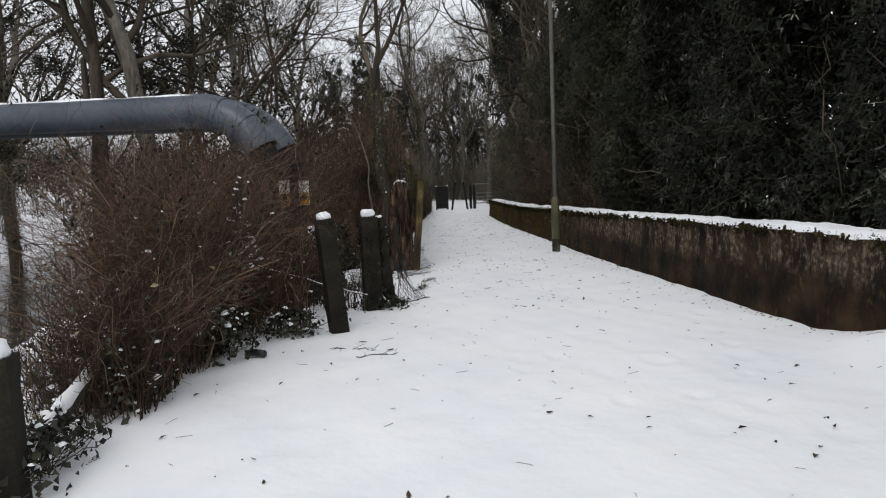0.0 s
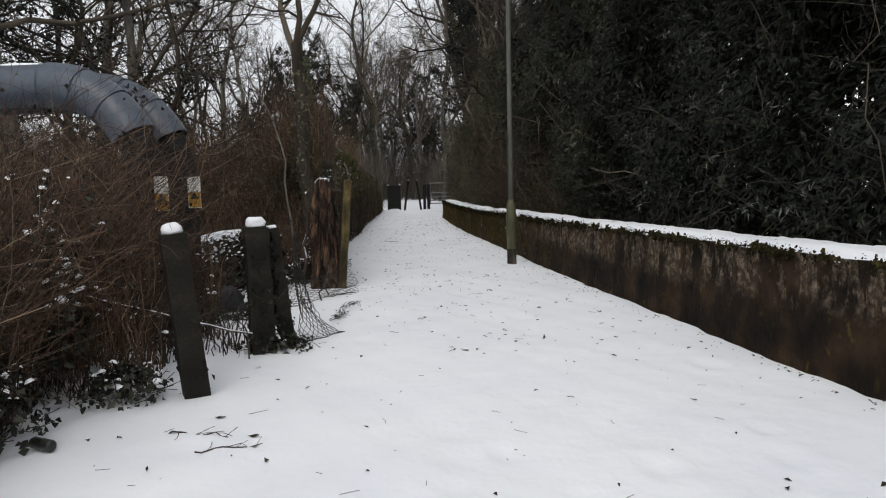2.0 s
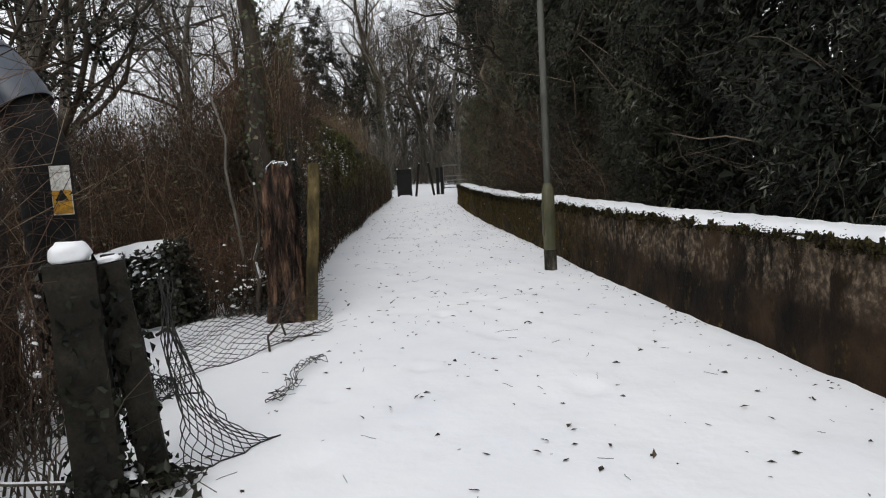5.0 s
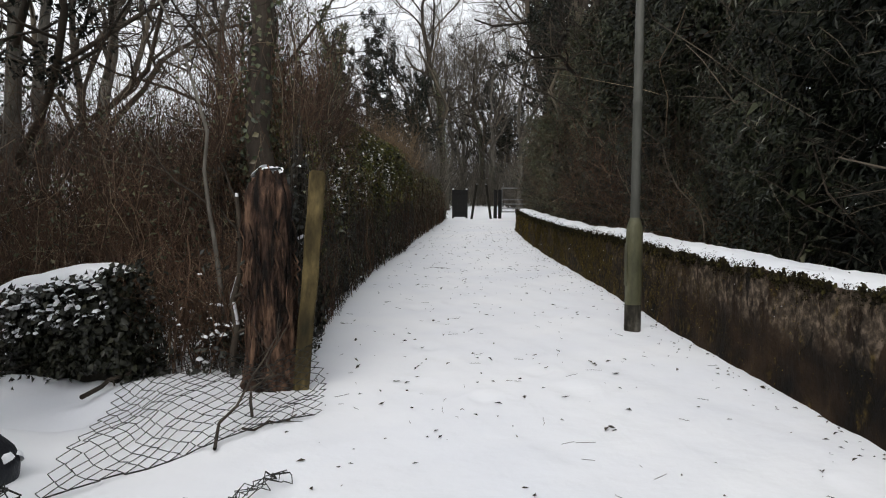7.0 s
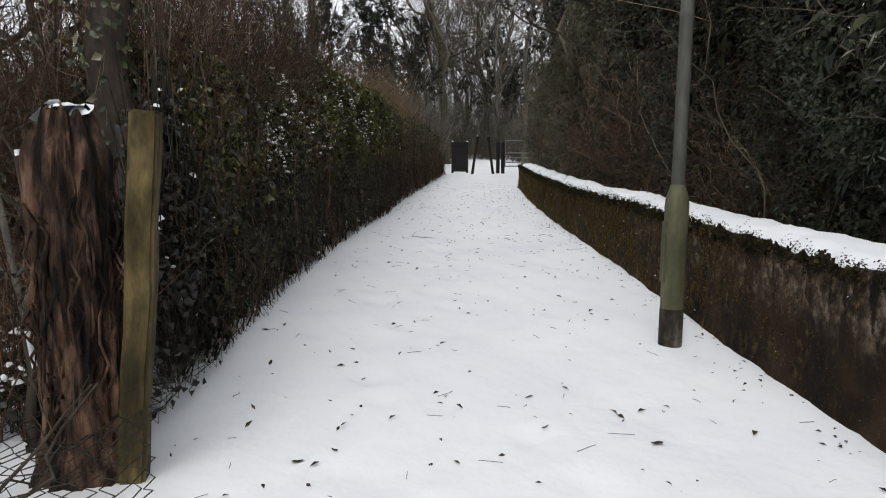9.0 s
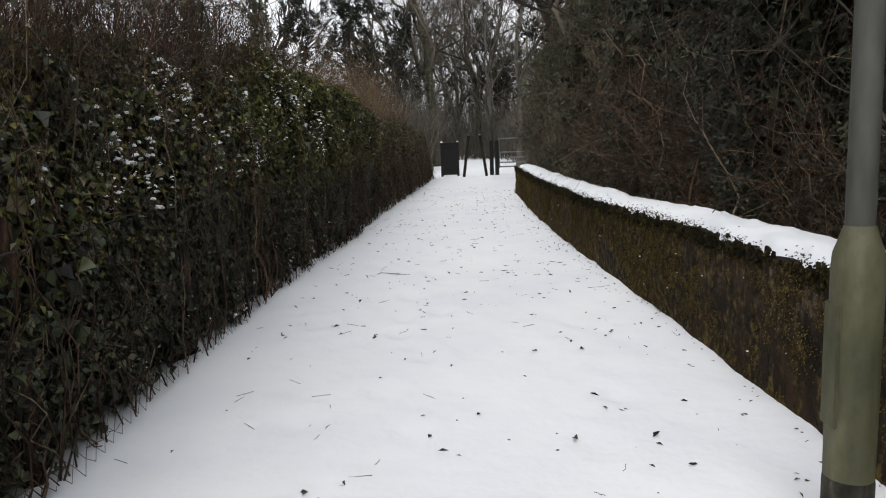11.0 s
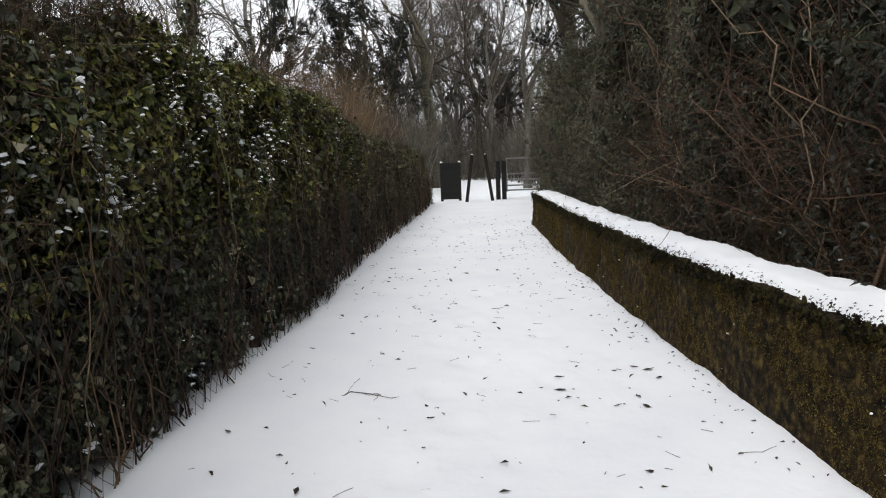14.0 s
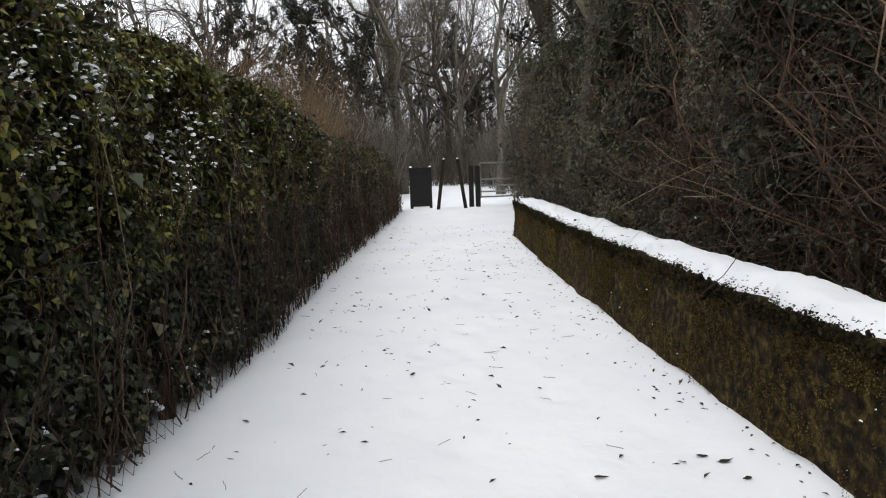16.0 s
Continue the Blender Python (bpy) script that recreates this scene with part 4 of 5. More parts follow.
# ---- lamp post ----
def lamp_post(x, y):
    root = thing("lamp_post", "slim grey-green metal lamp column with a thicker base", "lamp post", pose(x, y, 0))
    col = rough_mat("column_paint", [(0.3, (0.05, 0.05, 0.026)), (0.5, (0.095, 0.092, 0.05)), (0.75, (0.16, 0.155, 0.11))], 5.0, 0.65, 0.3, stretch=(1, 1, 0.4), bumps=(22.0, 0.3, 0.01), speckle=0.15)
    grey = rough_mat("shaft_paint", [(0.3, (0.055, 0.056, 0.046)), (0.7, (0.115, 0.115, 0.1))], 4.0, 0.6, 0.3, stretch=(1, 1, 0.3), bumps=(22.0, 0.2, 0.01), speckle=0.12)
    foot = rough_mat("foot_paint", [(0.35, (0.014, 0.012, 0.009)), (0.5, (0.045, 0.04, 0.03)), (0.7, (0.13, 0.12, 0.1))], 9.0, 0.8, 0.2, stretch=(1, 1, 0.5))
    part("base_compartment", mesh_np("base_compartment", *lathe([(0.079, 0.26), (0.08, 0.4), (0.08, 0.98), (0.076, 1.03), (0.062, 1.07), (0.047, 1.12)]), col), root)
    part("root_sleeve", mesh_np("root_sleeve", *lathe([(0.0805, -0.3), (0.081, 0.25), (0.079, 0.27)]), foot), root, "dark weathered foot")
    part("shaft", mesh_np("shaft", *lathe([(0.045, 1.1), (0.044, 2.2), (0.048, 2.21), (0.048, 2.24), (0.042, 2.25), (0.036, 6.5), (0.0, 6.52)]), grey), root)
    bm = box(0.012, 0.085, 0.42, 0.004, 0.45)
    part("access_door", bm_mesh("access_door", bm, col), root, at=pose(-0.077, 0, 0))


lamp_post(4.09, 14.15)


# ---- posts ----
def concrete_post(name, x, y, h, w, d, ry=0, rx=0, rz=0, label="", snow=0.05, group="old fence posts", ivy=0):
    root = thing(name, label, "fence post", pose(x, y, float(ground_z(x, y)) - 0.15, rx, ry, rz), group)
    bm = bmesh.new()
    bmesh.ops.create_cube(bm, size=1, matrix=Matrix.Translation((0, 0, (h + 0.1) / 2)) @ Matrix.Diagonal((w, d, h + 0.1, 1)))
    bmesh.ops.subdivide_edges(bm, edges=[e for e in bm.edges if abs(e.verts[0].co.z - e.verts[1].co.z) > 0.5], cuts=8)
    tops = [e for e in bm.edges if min(v.co.z for v in e.verts) > h]
    bmesh.ops.bevel(bm, geom=tops, offset=w * 0.28, segments=3, affect="EDGES")
    jitter(bm, 0.012, 6)
    part("shaft", bm_mesh("shaft", bm, CONCRETE), root)
    if snow:
        cap = bmesh.new()
        bmesh.ops.create_icosphere(cap, subdivisions=3, radius=1)
        for v in cap.verts:
            q = 1 + 0.18 * noise.noise(v.co * 2.1 + Vector((x, y, 0)))
            v.co = Vector((math.copysign(abs(v.co.x) ** 0.7, v.co.x) * w * 0.42 * q, math.copysign(abs(v.co.y) ** 0.7, v.co.y) * d * 0.42 * q, h + 0.08 + max(v.co.z, -0.5) * snow * q))
        part("snow_cap", bm_mesh("snow_cap", cap, SNOW, True), root, "rounded cap of snow")
    if ivy:
        rng = np.random.default_rng(int(abs(x) * 100))
        zz = rng.uniform(0, 1, ivy) ** 1.4 * h
        ph = rng.uniform(0, 2 * np.pi, ivy)
        o = np.stack([np.cos(ph), np.sin(ph), 0.2 * rng.normal(size=ivy)], 1)
        c = np.stack([np.cos(ph) * w * 0.62, np.sin(ph) * d * 0.62, zz], 1) + rng.normal(0, 0.02, (ivy, 3))
        part("ivy", mesh_np("ivy", *leaves(c, o, rng.uniform(0.03, 0.07, ivy), rng.uniform(0.02, 0.05, ivy), rng), LEAF_DARKENED), root, "dark dead ivy clinging to the post")
    return root


concrete_post("fence_post", 0.06, 7.2, 1.27, 0.17, 0.17, -5, 0, 20, "leaning dark concrete fence post with a snow cap", ivy=40)
concrete_post("fence_post", 0.40, 8.45, 1.22, 0.2, 0.18, -1, 0, 15, "upright dark mossy concrete fence post with a snow cap", 0.06, ivy=420)
concrete_post("fence_brace", 0.62, 8.6, 1.18, 0.13, 0.12, -6, 0, 15, "thin concrete brace leaning against the fence post", 0.02, ivy=200)
concrete_post("fence_post", -2.1, 8.0, 0.98, 0.24, 0.2, 2, 0, 10, "dark concrete fence post buried in brambles", 0.05)
concrete_post("fence_post", -1.36, 3.35, 0.84, 0.17, 0.17, 0, 0, 10, "dark concrete fence post with a snow cap", 0.06)


def hedge_post(y):
    x = float(hedge_x(y)) - 0.17
    root = thing("fence_post", "red-brown timber post overgrown by the ivy hedge", "fence post", pose(x, y, -0.1, 0, 1.5 * math.sin(y), 9 * y), "timber posts of the hedge fence")
    bm = box(0.09, 0.09, 1.3, 0.012)
    bmesh.ops.subdivide_edges(bm, edges=[e for e in bm.edges if abs(e.verts[0].co.z - e.verts[1].co.z) > 0.5], cuts=10)
    part("shaft", bm_mesh("shaft", jitter(bm, 0.012, 6), STUMP), root)


for hy in (15.0, 17.0, 19.0, 21.1, 23.3):
    hedge_post(hy)


def stump(x, y):
    root = thing("tree_stump", "tall rotting red-brown stump with peeling bark and snow", "tree stump", pose(x, y, 0))
    a = np.arange(96) * 2 * np.pi / 96
    prof = []
    for z in np.linspace(-0.1, 1.53, 80):
        rr = np.array([0.148 + 0.02 * (1 - z) - 0.012 * (abs(math.sin(9 * q + 2.2 * noise.noise((2 * math.cos(q), 2 * math.sin(q), 1.1 * z)))) < 0.3) + 0.06 * math.exp(-max(z, 0) * 6) + 0.04 * noise.noise((3 * math.cos(q), 3 * math.sin(q), 1.5 * z)) + 0.028 * noise.noise((7 * math.cos(q), 7 * math.sin(q), 4 * z)) + 0.016 * noise.noise((17 * math.cos(q), 17 * math.sin(q), 9 * z)) - 0.05 * max(z - 1.36, 0) / 0.14 for q in a])
        prof.append(np.stack([rr * np.cos(a), rr * np.sin(a), z + (0.02 * np.sin(3 * a) + 0.012 * np.sin(8 * a) + 0.01 * np.sin(17 * a) if z > 1.45 else 0 * a)], 1))
    prof.append(np.stack([0.02 * np.cos(a), 0.02 * np.sin(a), 1.42 + 0 * a], 1))
    V = np.concatenate(prof)
    i = np.arange(len(V)).reshape(-1, 96)
    F = np.stack([i[:-1], np.roll(i[:-1], -1, 1), np.roll(i[1:], -1, 1), i[1:]], -1).reshape(-1, 4)
    part("trunk", mesh_np("trunk", V, F, STUMP), root)
    rng = np.random.default_rng(5)
    part("snow_cap", mesh_np("snow_cap", *domes(np.array([[0, 0, 1.535], [-0.06, -0.03, 1.525], [0.05, 0.03, 1.53]]), np.array([0.085, 0.07, 0.06]), np.array([0.014, 0.013, 0.012]), rng), SNOW), root, "thin cap of snow")
    m = 120
    ph = rng.uniform(0, 2 * np.pi, m)
    t = np.linspace(0, 1, 6)
    P = np.stack([np.cos(ph)[:, None] * (0.165 + 0.02 * rng.normal(size=(m, 6))), np.sin(ph)[:, None] * (0.165 + 0.03 * rng.normal(size=(m, 6))), (rng.uniform(0, 0.95, m)[:, None] + rng.uniform(0.2, 0.55, m)[:, None] * t)], -1)
    part("bark_fringe", mesh_np("bark_fringe", *tubes(P, np.full((m, 6), 0.007), 4), STUMP), root, "loose hanging strips of bark")


stump(0.91, 12.36)
wp = thing("wooden_post", "weathered yellow-brown wooden fence post", "fence post", pose(1.125, 12.25, -0.1, 0, 5.0, 8), "old fence posts")
b0 = box(0.11, 0.11, 1.63, 0.012)
bmesh.ops.subdivide_edges(b0, edges=[e for e in b0.edges if abs(e.verts[0].co.z - e.verts[1].co.z) > 0.5], cuts=10)
part("shaft", bm_mesh("shaft", jitter(b0, 0.01, 5), OLD_WOOD), wp)


# ---- pipes over the river ----
def cladding_pipe(x, y, rz, label):
    """Two-part lagged pipe: a level run, a segmented bend and a leg into the ground."""
    root = thing("lagged_pipe", label, "pipe", pose(x, y, 0, 0, 0, rz), "pipes crossing the river")
    r, top, bend = 0.24, 2.66, 1.12

    def run(pts, rad):
        return tubes(np.array(pts)[None], np.full((1, len(pts)), rad), 32)

    def arc(a0, a1, m):
        return [(-bend + bend * math.sin(a), 0, top - bend + bend * math.cos(a)) for a in np.linspace(a0, a1, m)]
    part("level_run", mesh_np("level_run", *run([(-14, 0, top + 0.25), (-9.0, 0, top + 0.15), (-6.95, 0, top + 0.12)], r), GALV), root)
    part("level_run", mesh_np("level_run", *run([(-6.88, 0, top + 0.12), (-3.5, 0, top + 0.05), (-bend, 0, top)], r), GALV), root)
    part("joint_band", mesh_np("joint_band", *run([(-7.0, 0, top + 0.12), (-6.84, 0, top + 0.12)], r - 0.03), GALV), root, "recessed joint in the cladding")
    for q in range(3):
        a0, a1 = q * 0.36, (q + 1) * 0.36
        part("bend_segment", mesh_np("bend_segment", *run(arc(a0, a1 + 0.015, 5), r + 0.004 + 0.006 * (2 - q)), GALV), root)
    for q in range(4):
        a0 = q * 0.36
        part("seam", mesh_np("seam", *run(arc(a0 - 0.008, a0 + 0.008, 3), r + 0.026 - 0.004 * q), GALV), root, "raised seam between cladding sections")
    part("leg", mesh_np("leg", *run(arc(1.02, 1.57, 6) + [(0, 0, 1.5), (0, 0, 0.6), (0, 0, -0.3)], r - 0.04), BLACK), root, "dark bare pipe leg")
    q = np.linspace(0, 1, 30)
    line = np.stack([-6.6 + 5.6 * q, 0.02 * np.sin(9 * q), (top + 0.115) * (1 - q) + (top + 0.0) * q + r - 0.085], 1)
    part("snow_strip", mesh_np("snow_strip", *tubes(line[None], (0.1 + 0.008 * np.sin(23 * q) + 0.006 * np.sin(57 * q))[None], 16), SNOW), root, "thin snow on top")
    # warning plate on the leg
    sg = box(0.15, 0.006, 0.38, 0.002)
    plate = part("warning_plate", bm_mesh("warning_plate", sg, PLATE), root, "white and yellow warning plate", pose(0.26, -r + 0.08, 1.22, 0, 0, -rz))
    part("yellow_field", bm_mesh("yellow_field", box(0.14, 0.004, 0.18, 0.001), YELLOW), plate, "yellow lower half", pose(0, -0.006, 0.01))
    tri = bmesh.new()
    vs = [tri.verts.new(p) for p in ((-0.05, 0, 0), (0.05, 0, 0), (0, 0, 0.09))]
    tri.faces.new(vs)
    part("symbol", bm_mesh("symbol", tri, BLACK), plate, "black triangle symbol", pose(0, -0.011, 0.11))
    return root


PLATE = rough_mat("white_plate", [(0.3, (0.55, 0.54, 0.5)), (0.7, (0.75, 0.74, 0.7))], 8.0, 0.5)
YELLOW = rough_mat("yellow_plate", [(0.3, (0.45, 0.22, 0.02)), (0.7, (0.6, 0.33, 0.04))], 8.0, 0.5)
cladding_pipe(-1.0, 10.5, -18, "thick grey metal-clad pipe bending down into the brambles")
cladding_pipe(-0.8, 11.3, -18, "thick grey metal-clad pipe bending down behind its twin")


# ---- gate at the end ----
def gate():
    pn = thing("board_panel", "black boarded panel beside the path", "panel", pose(4.12, 39.3, 0, 0, 0, 0))
    plank = bm_mesh("board", box(0.111, 0.05, 1.2, 0.003, 0.06), BLACK)
    for q in range(6):
        part("board", plank, pn, at=pose(-0.275 + 0.11 * q, 0.004 * (q % 2), 0))
    for sx in (-0.3, 0.3):
        p = part("post", bm_mesh("post", box(0.09, 0.09, 1.43, 0.01, -0.15), BLACK), pn, at=pose(sx, 0.07, 0))
        part("snow_cap", mesh_np("snow_cap", *domes(np.array([[0, 0, 1.285]]), np.array([0.05]), np.array([0.04]), np.random.default_rng(1)), SNOW), p)
    for x, lean in ((4.58, 8), (5.42, -8)):
        q = thing("squeeze_post", "slanting timber post of a narrow path barrier", "post", pose(x, 38.6, 0, 0, lean, 0), "slanting posts of the barrier")
        part("shaft", bm_mesh("shaft", box(0.1, 0.1, 1.62, 0.012, -0.1), CONCRETE), q)
        part("snow_cap", mesh_np("snow_cap", *domes(np.array([[0, 0, 1.52]]), np.array([0.04]), np.array([0.02]), np.random.default_rng(1)), SNOW), q)
    for x in (5.66, 5.86):
        q = thing("gate_post", "stout dark timber gate post", "post", pose(x, 39.0, 0), "gate posts")
        part("shaft", bm_mesh("shaft", box(0.14, 0.14, 1.42, 0.015, -0.15), BLACK), q)
    g = thing("field_gate", "grey steel barred field gate, closed", "gate", pose(5.95, 39.0, 0))
    for z in (0.3, 0.46, 0.64, 0.84, 1.34):
        part("bar", mesh_np("bar", *tubes(np.array([[(0, 0, z), (1.5, 0, z), (3, 0, z)]]), np.full((1, 3), 0.025), 8), STEEL), g)
    for x in (0, 1.5, 3):
        part("upright", mesh_np("upright", *tubes(np.array([[(x, 0, 0.26), (x, 0, 0.8), (x, 0, 1.36)]]), np.full((1, 3), 0.026), 8), STEEL), g)


gate()


# ---- wire netting ----
def net(name, label, f, nu, nv, cell, r=0.0022, edged=True):
    """Chain-link wires: zigzag lines woven across a sheet f(u, v) with u, v in metres."""
    i, j = np.meshgrid(np.arange(nu), np.arange(nv), indexing="ij")
    u, v = (i + 0.5 + 0.5 * np.where(j % 2 == 0, 1, -1) * np.where(i % 2 == 0, 1, -1) * 1.0) * cell, j * cell
    P = f(u, v)
    root = thing(name, label, "wire fence", group="wire netting")
    part("mesh_wire", mesh_np("mesh_wire", *tubes(P, np.full(P.shape[:2], r), 3), WIRE), root)
    for row in ((0, nv - 1) if edged else (nv // 2, nv - 1)):
        part("edge_wire", mesh_np("edge_wire", *tubes(P[None, :, row], np.full((1, nu), r * 1.3), 4), WIRE), root)
    return root


def sheet(p00, p10, p01, p11, lift, seed, w, h, crumple=0.0):
    p00, p10, p01, p11 = (np.array(p) for p in (p00, p10, p01, p11))

    def f(u, v):
        a, b = (u / w)[..., None], (v / h)[..., None]
        P = (p00 * (1 - a) + p10 * a) * (1 - b) + (p01 * (1 - a) + p11 * a) * b
        P[..., 0] += 0.05 * fbm(u, v, 2.5, seed)
        P[..., 1] += 0.05 * fbm(u, v, 2.1, seed + 2)
        P += np.random.default_rng(seed).normal(0, 1, P.shape) * crumple
        P[..., 2] = np.maximum(P[..., 2] + lift * fbm(u, v, 3.0, seed + 1), ground_z(P[..., 0], P[..., 1]) + 0.004)
        return P
    return f


net("chain_link_sheet", "torn chain-link netting lying spread on the snow", sheet((0.19, 10.4, 0.02), (1.33, 11.62, 0.02), (-0.2, 12.85, 0.05), (1.28, 12.4, 0.4), 0.035, 1, 1.6, 1.6, 0.003), 28, 28, 0.0575, 0.0033)
net("chain_link_sheet", "crumpled chain-link netting heaped on the snow", sheet((-0.5, 9.8, 0.05), (0.35, 9.9, 0.03), (-0.4, 10.35, 0.1), (0.3, 10.4, 0.02), 0.07, 5, 1.4, 1.2, 0.022), 30, 26, 0.048, 0.0036)
net("chain_link_sheet", "thin strip of crumpled netting on the snow", sheet((0.98, 9.7, 0.03), (1.1, 9.68, 0.05), (1.22, 10.65, 0.03), (1.34, 10.66, 0.03), 0.04, 9, 0.5, 1.3, 0.018), 6, 19, 0.07, 0.003)


def drape(u, v):
    a, b = u / 1.15, v / 1.3
    x = 0.68 + (0.06 + 0.36 * a) * b ** 2.2 + 0.04 * a + 0.03 * fbm(u, v, 4.0)
    y = 8.62 + (0.05 + 0.4 * a) * b ** 2.2 + 0.03 * a + 0.03 * fbm(u, v, 4.0, 3)
    z = 1.02 * (1 - b) ** 1.25 - 0.02 * a
    return np.stack([x, y, np.maximum(z, ground_z(x, y) + 0.004)], -1)


net("chain_link_sheet", "loose chain-link netting sagging from the fence brace", drape, 18, 20, 0.066, 0.0036, False)


def hedge_net(u, v):
    y = 12.35 + u
    x = hedge_x(y) - 0.03 + 0.03 * fbm(y, v, 1.5) + 0.04 * np.exp(-v * 9)
    return np.stack([x, y, 0.03 + v + 0.03 * fbm(y, v, 2.0, 2) + 0.02 * fbm(y, v, 9.0, 1)], -1)


net("chain_link_fence", "old chain-link fence overgrown by the ivy hedge", hedge_net, 240, 20, 0.055, 0.0018, False)
net("chain_link_fence", "sagging chain-link fence in front of the brambles", sheet((-1.42, 2.0, 0.0), (-1.3, 5.6, 0.0), (-1.65, 2.0, 0.75), (-1.75, 5.6, 0.9), 0.06, 3, 3.6, 0.9), 60, 16, 0.06, 0.0028)


# ---- small things on the snow ----
def low_wall():
    root = thing("low_wall", "stub of a low ivy-covered wall with thick snow on top", "wall", pose(-0.6, 12.7, -0.01, 0, -12, -22))
    bm = box(1.12, 0.26, 0.98, 0.08, -0.32)
    bmesh.ops.subdivide_edges(bm, edges=bm.edges[:], cuts=3)
    part("core", bm_mesh("core", jitter(bm, 0.03, 4), CONCRETE), root)
    rng = np.random.default_rng(8)
    n = 2600
    c = np.stack([rng.uniform(-0.7, 0.7, n), -0.17 - np.abs(rng.normal(0, 0.06, n)), rng.uniform(0.03, 0.72, n)], 1)
    e = rng.uniform(0, 1, n) < 0.3
    c[e] = np.stack([0.57 + np.abs(rng.normal(0, 0.06, n)), rng.uniform(-0.2, 0.2, n), rng.uniform(-0.15, 0.74, n)], 1)[e]
    part("ivy", mesh_np("ivy", *leaves(c, rng.normal(0, 0.5, c.shape) + [0, -1, 0.4], rng.uniform(0.04, 0.08, n), rng.uniform(0.03, 0.06, n), rng), IVY_DARK_AND_SHADED), root)
    xs, ys = np.meshgrid(np.linspace(-0.62, 0.62, 30), np.linspace(-0.2, 0.2, 10), indexing="ij")
    e = (1 - (np.abs(xs) / 0.63) ** 6) * (1 - (np.abs(ys) / 0.21) ** 4)
    V = np.stack([xs + 0.02 * fbm(xs, ys, 9), ys + 0.02 * fbm(xs, ys, 12), 0.67 + 0.14 * e + 0.02 * fbm(xs, ys, 6.0) * e], -1).reshape(-1, 3)
    i = np.arange(300).reshape(30, 10)
    part("snow_cap", mesh_np("snow_cap", V, np.stack([i[:-1, :-1], i[1:, :-1], i[1:, 1:], i[:-1, 1:]], -1).reshape(-1, 4), SNOW), root, "thick smooth snow")
    m = 170
    c = np.stack([rng.uniform(-0.66, 0.66, m), -0.24 - np.abs(rng.normal(0, 0.03, m)), rng.uniform(0.3, 0.68, m) ** 0.8], 1)
    part("snow_dusting", mesh_np("snow_dusting", *domes(c, rng.uniform(0.015, 0.035, m), rng.uniform(0.008, 0.018, m), rng), SNOW), root, "dabs of snow on the ivy")


low_wall()


def ivy_mound(x, y, rx, ry, hh, n, snow, seed, label):
    root = thing("ivy_mound", label, "ivy", pose(x, y, float(ground_z(x, y)) - 0.02), "clumps of low ivy")
    rng = np.random.default_rng(seed)

    def f(m, lo):
        ph, q = rng.uniform(0, 2 * np.pi, m), rng.uniform(lo, 1, m) ** 0.7
        e = np.pi / 2 * q
        k = 1 + 0.25 * fbm(ph, q * 2, 2.0, seed) + 0.1 * rng.normal(size=m)
        o = np.stack([np.cos(ph) * np.cos(e), np.sin(ph) * np.cos(e), np.sin(e)], 1)
        return o * np.array([rx, ry, hh]) * k[:, None], o
    c, o = f(n, 0.0)
    part("foliage", mesh_np("foliage", *leaves(c, o + rng.normal(0, 0.5, o.shape), rng.uniform(0.03, 0.075, n), rng.uniform(0.025, 0.055, n), rng), IVY_DARK_AND_SHADED), root)
    m = n // 8
    c2, o2 = f(m, 0.0)
    P = c2[:, None] * np.linspace(0.2, 1.25, 5)[None, :, None] + rng.normal(0, 0.02, (m, 5, 3))
    part("stem_tangle", mesh_np("stem_tangle", *tubes(P, np.full((m, 5), 0.003), 3), TWIG_DARK), root)
    if snow:
        c3, o3 = f(snow, 0.25)
        sz = 0.01 + 0.03 * rng.uniform(0, 1, snow) ** 2
        part("snow_dusting", mesh_np("snow_dusting", *domes(c3 * 1.06, sz, sz * 0.6, rng), SNOW), root, "patches of snow on the leaves")


ivy_mound(-0.95, 6.35, 0.28, 0.4, 0.42, 700, 90, 1, "dark ivy clump with patches of snow at the fence foot")
ivy_mound(-0.9, 7.3, 0.2, 0.22, 1.15, 700, 110, 2, "dark ivy climbing a dead stem, flecked with snow")
ivy_mound(-1.3, 5.0, 0.25, 0.35, 0.33, 450, 50, 3, "dark ivy clump with patches of snow at the fence foot")
ivy_mound(-0.42, 7.15, 0.3, 0.22, 0.22, 380, 30, 4, "low dark ivy clump beside the leaning post")
ivy_mound(-1.35, 3.7, 0.2, 0.6, 0.25, 450, 40, 5, "low dark ivy clump at the fence foot")
ivy_mound(0.55, 12.75, 0.3, 0.3, 0.36, 380, 60, 6, "dark heap of ivy and brush with snow beside the stump")
ivy_mound(0.98, 13.3, 0.13, 0.68, 1.3, 2600, 40, 9, "dark ivy climbing the wire fence behind the wooden post")
ivy_mound(-1.15, 12.3, 0.35, 0.3, 0.35, 500, 60, 7, "dark ivy clump with snow below the low wall")
ivy_mound(0.5, 8.5, 0.35, 0.2, 0.14, 300, 10, 8, "dead leaves and ivy round the post foot")


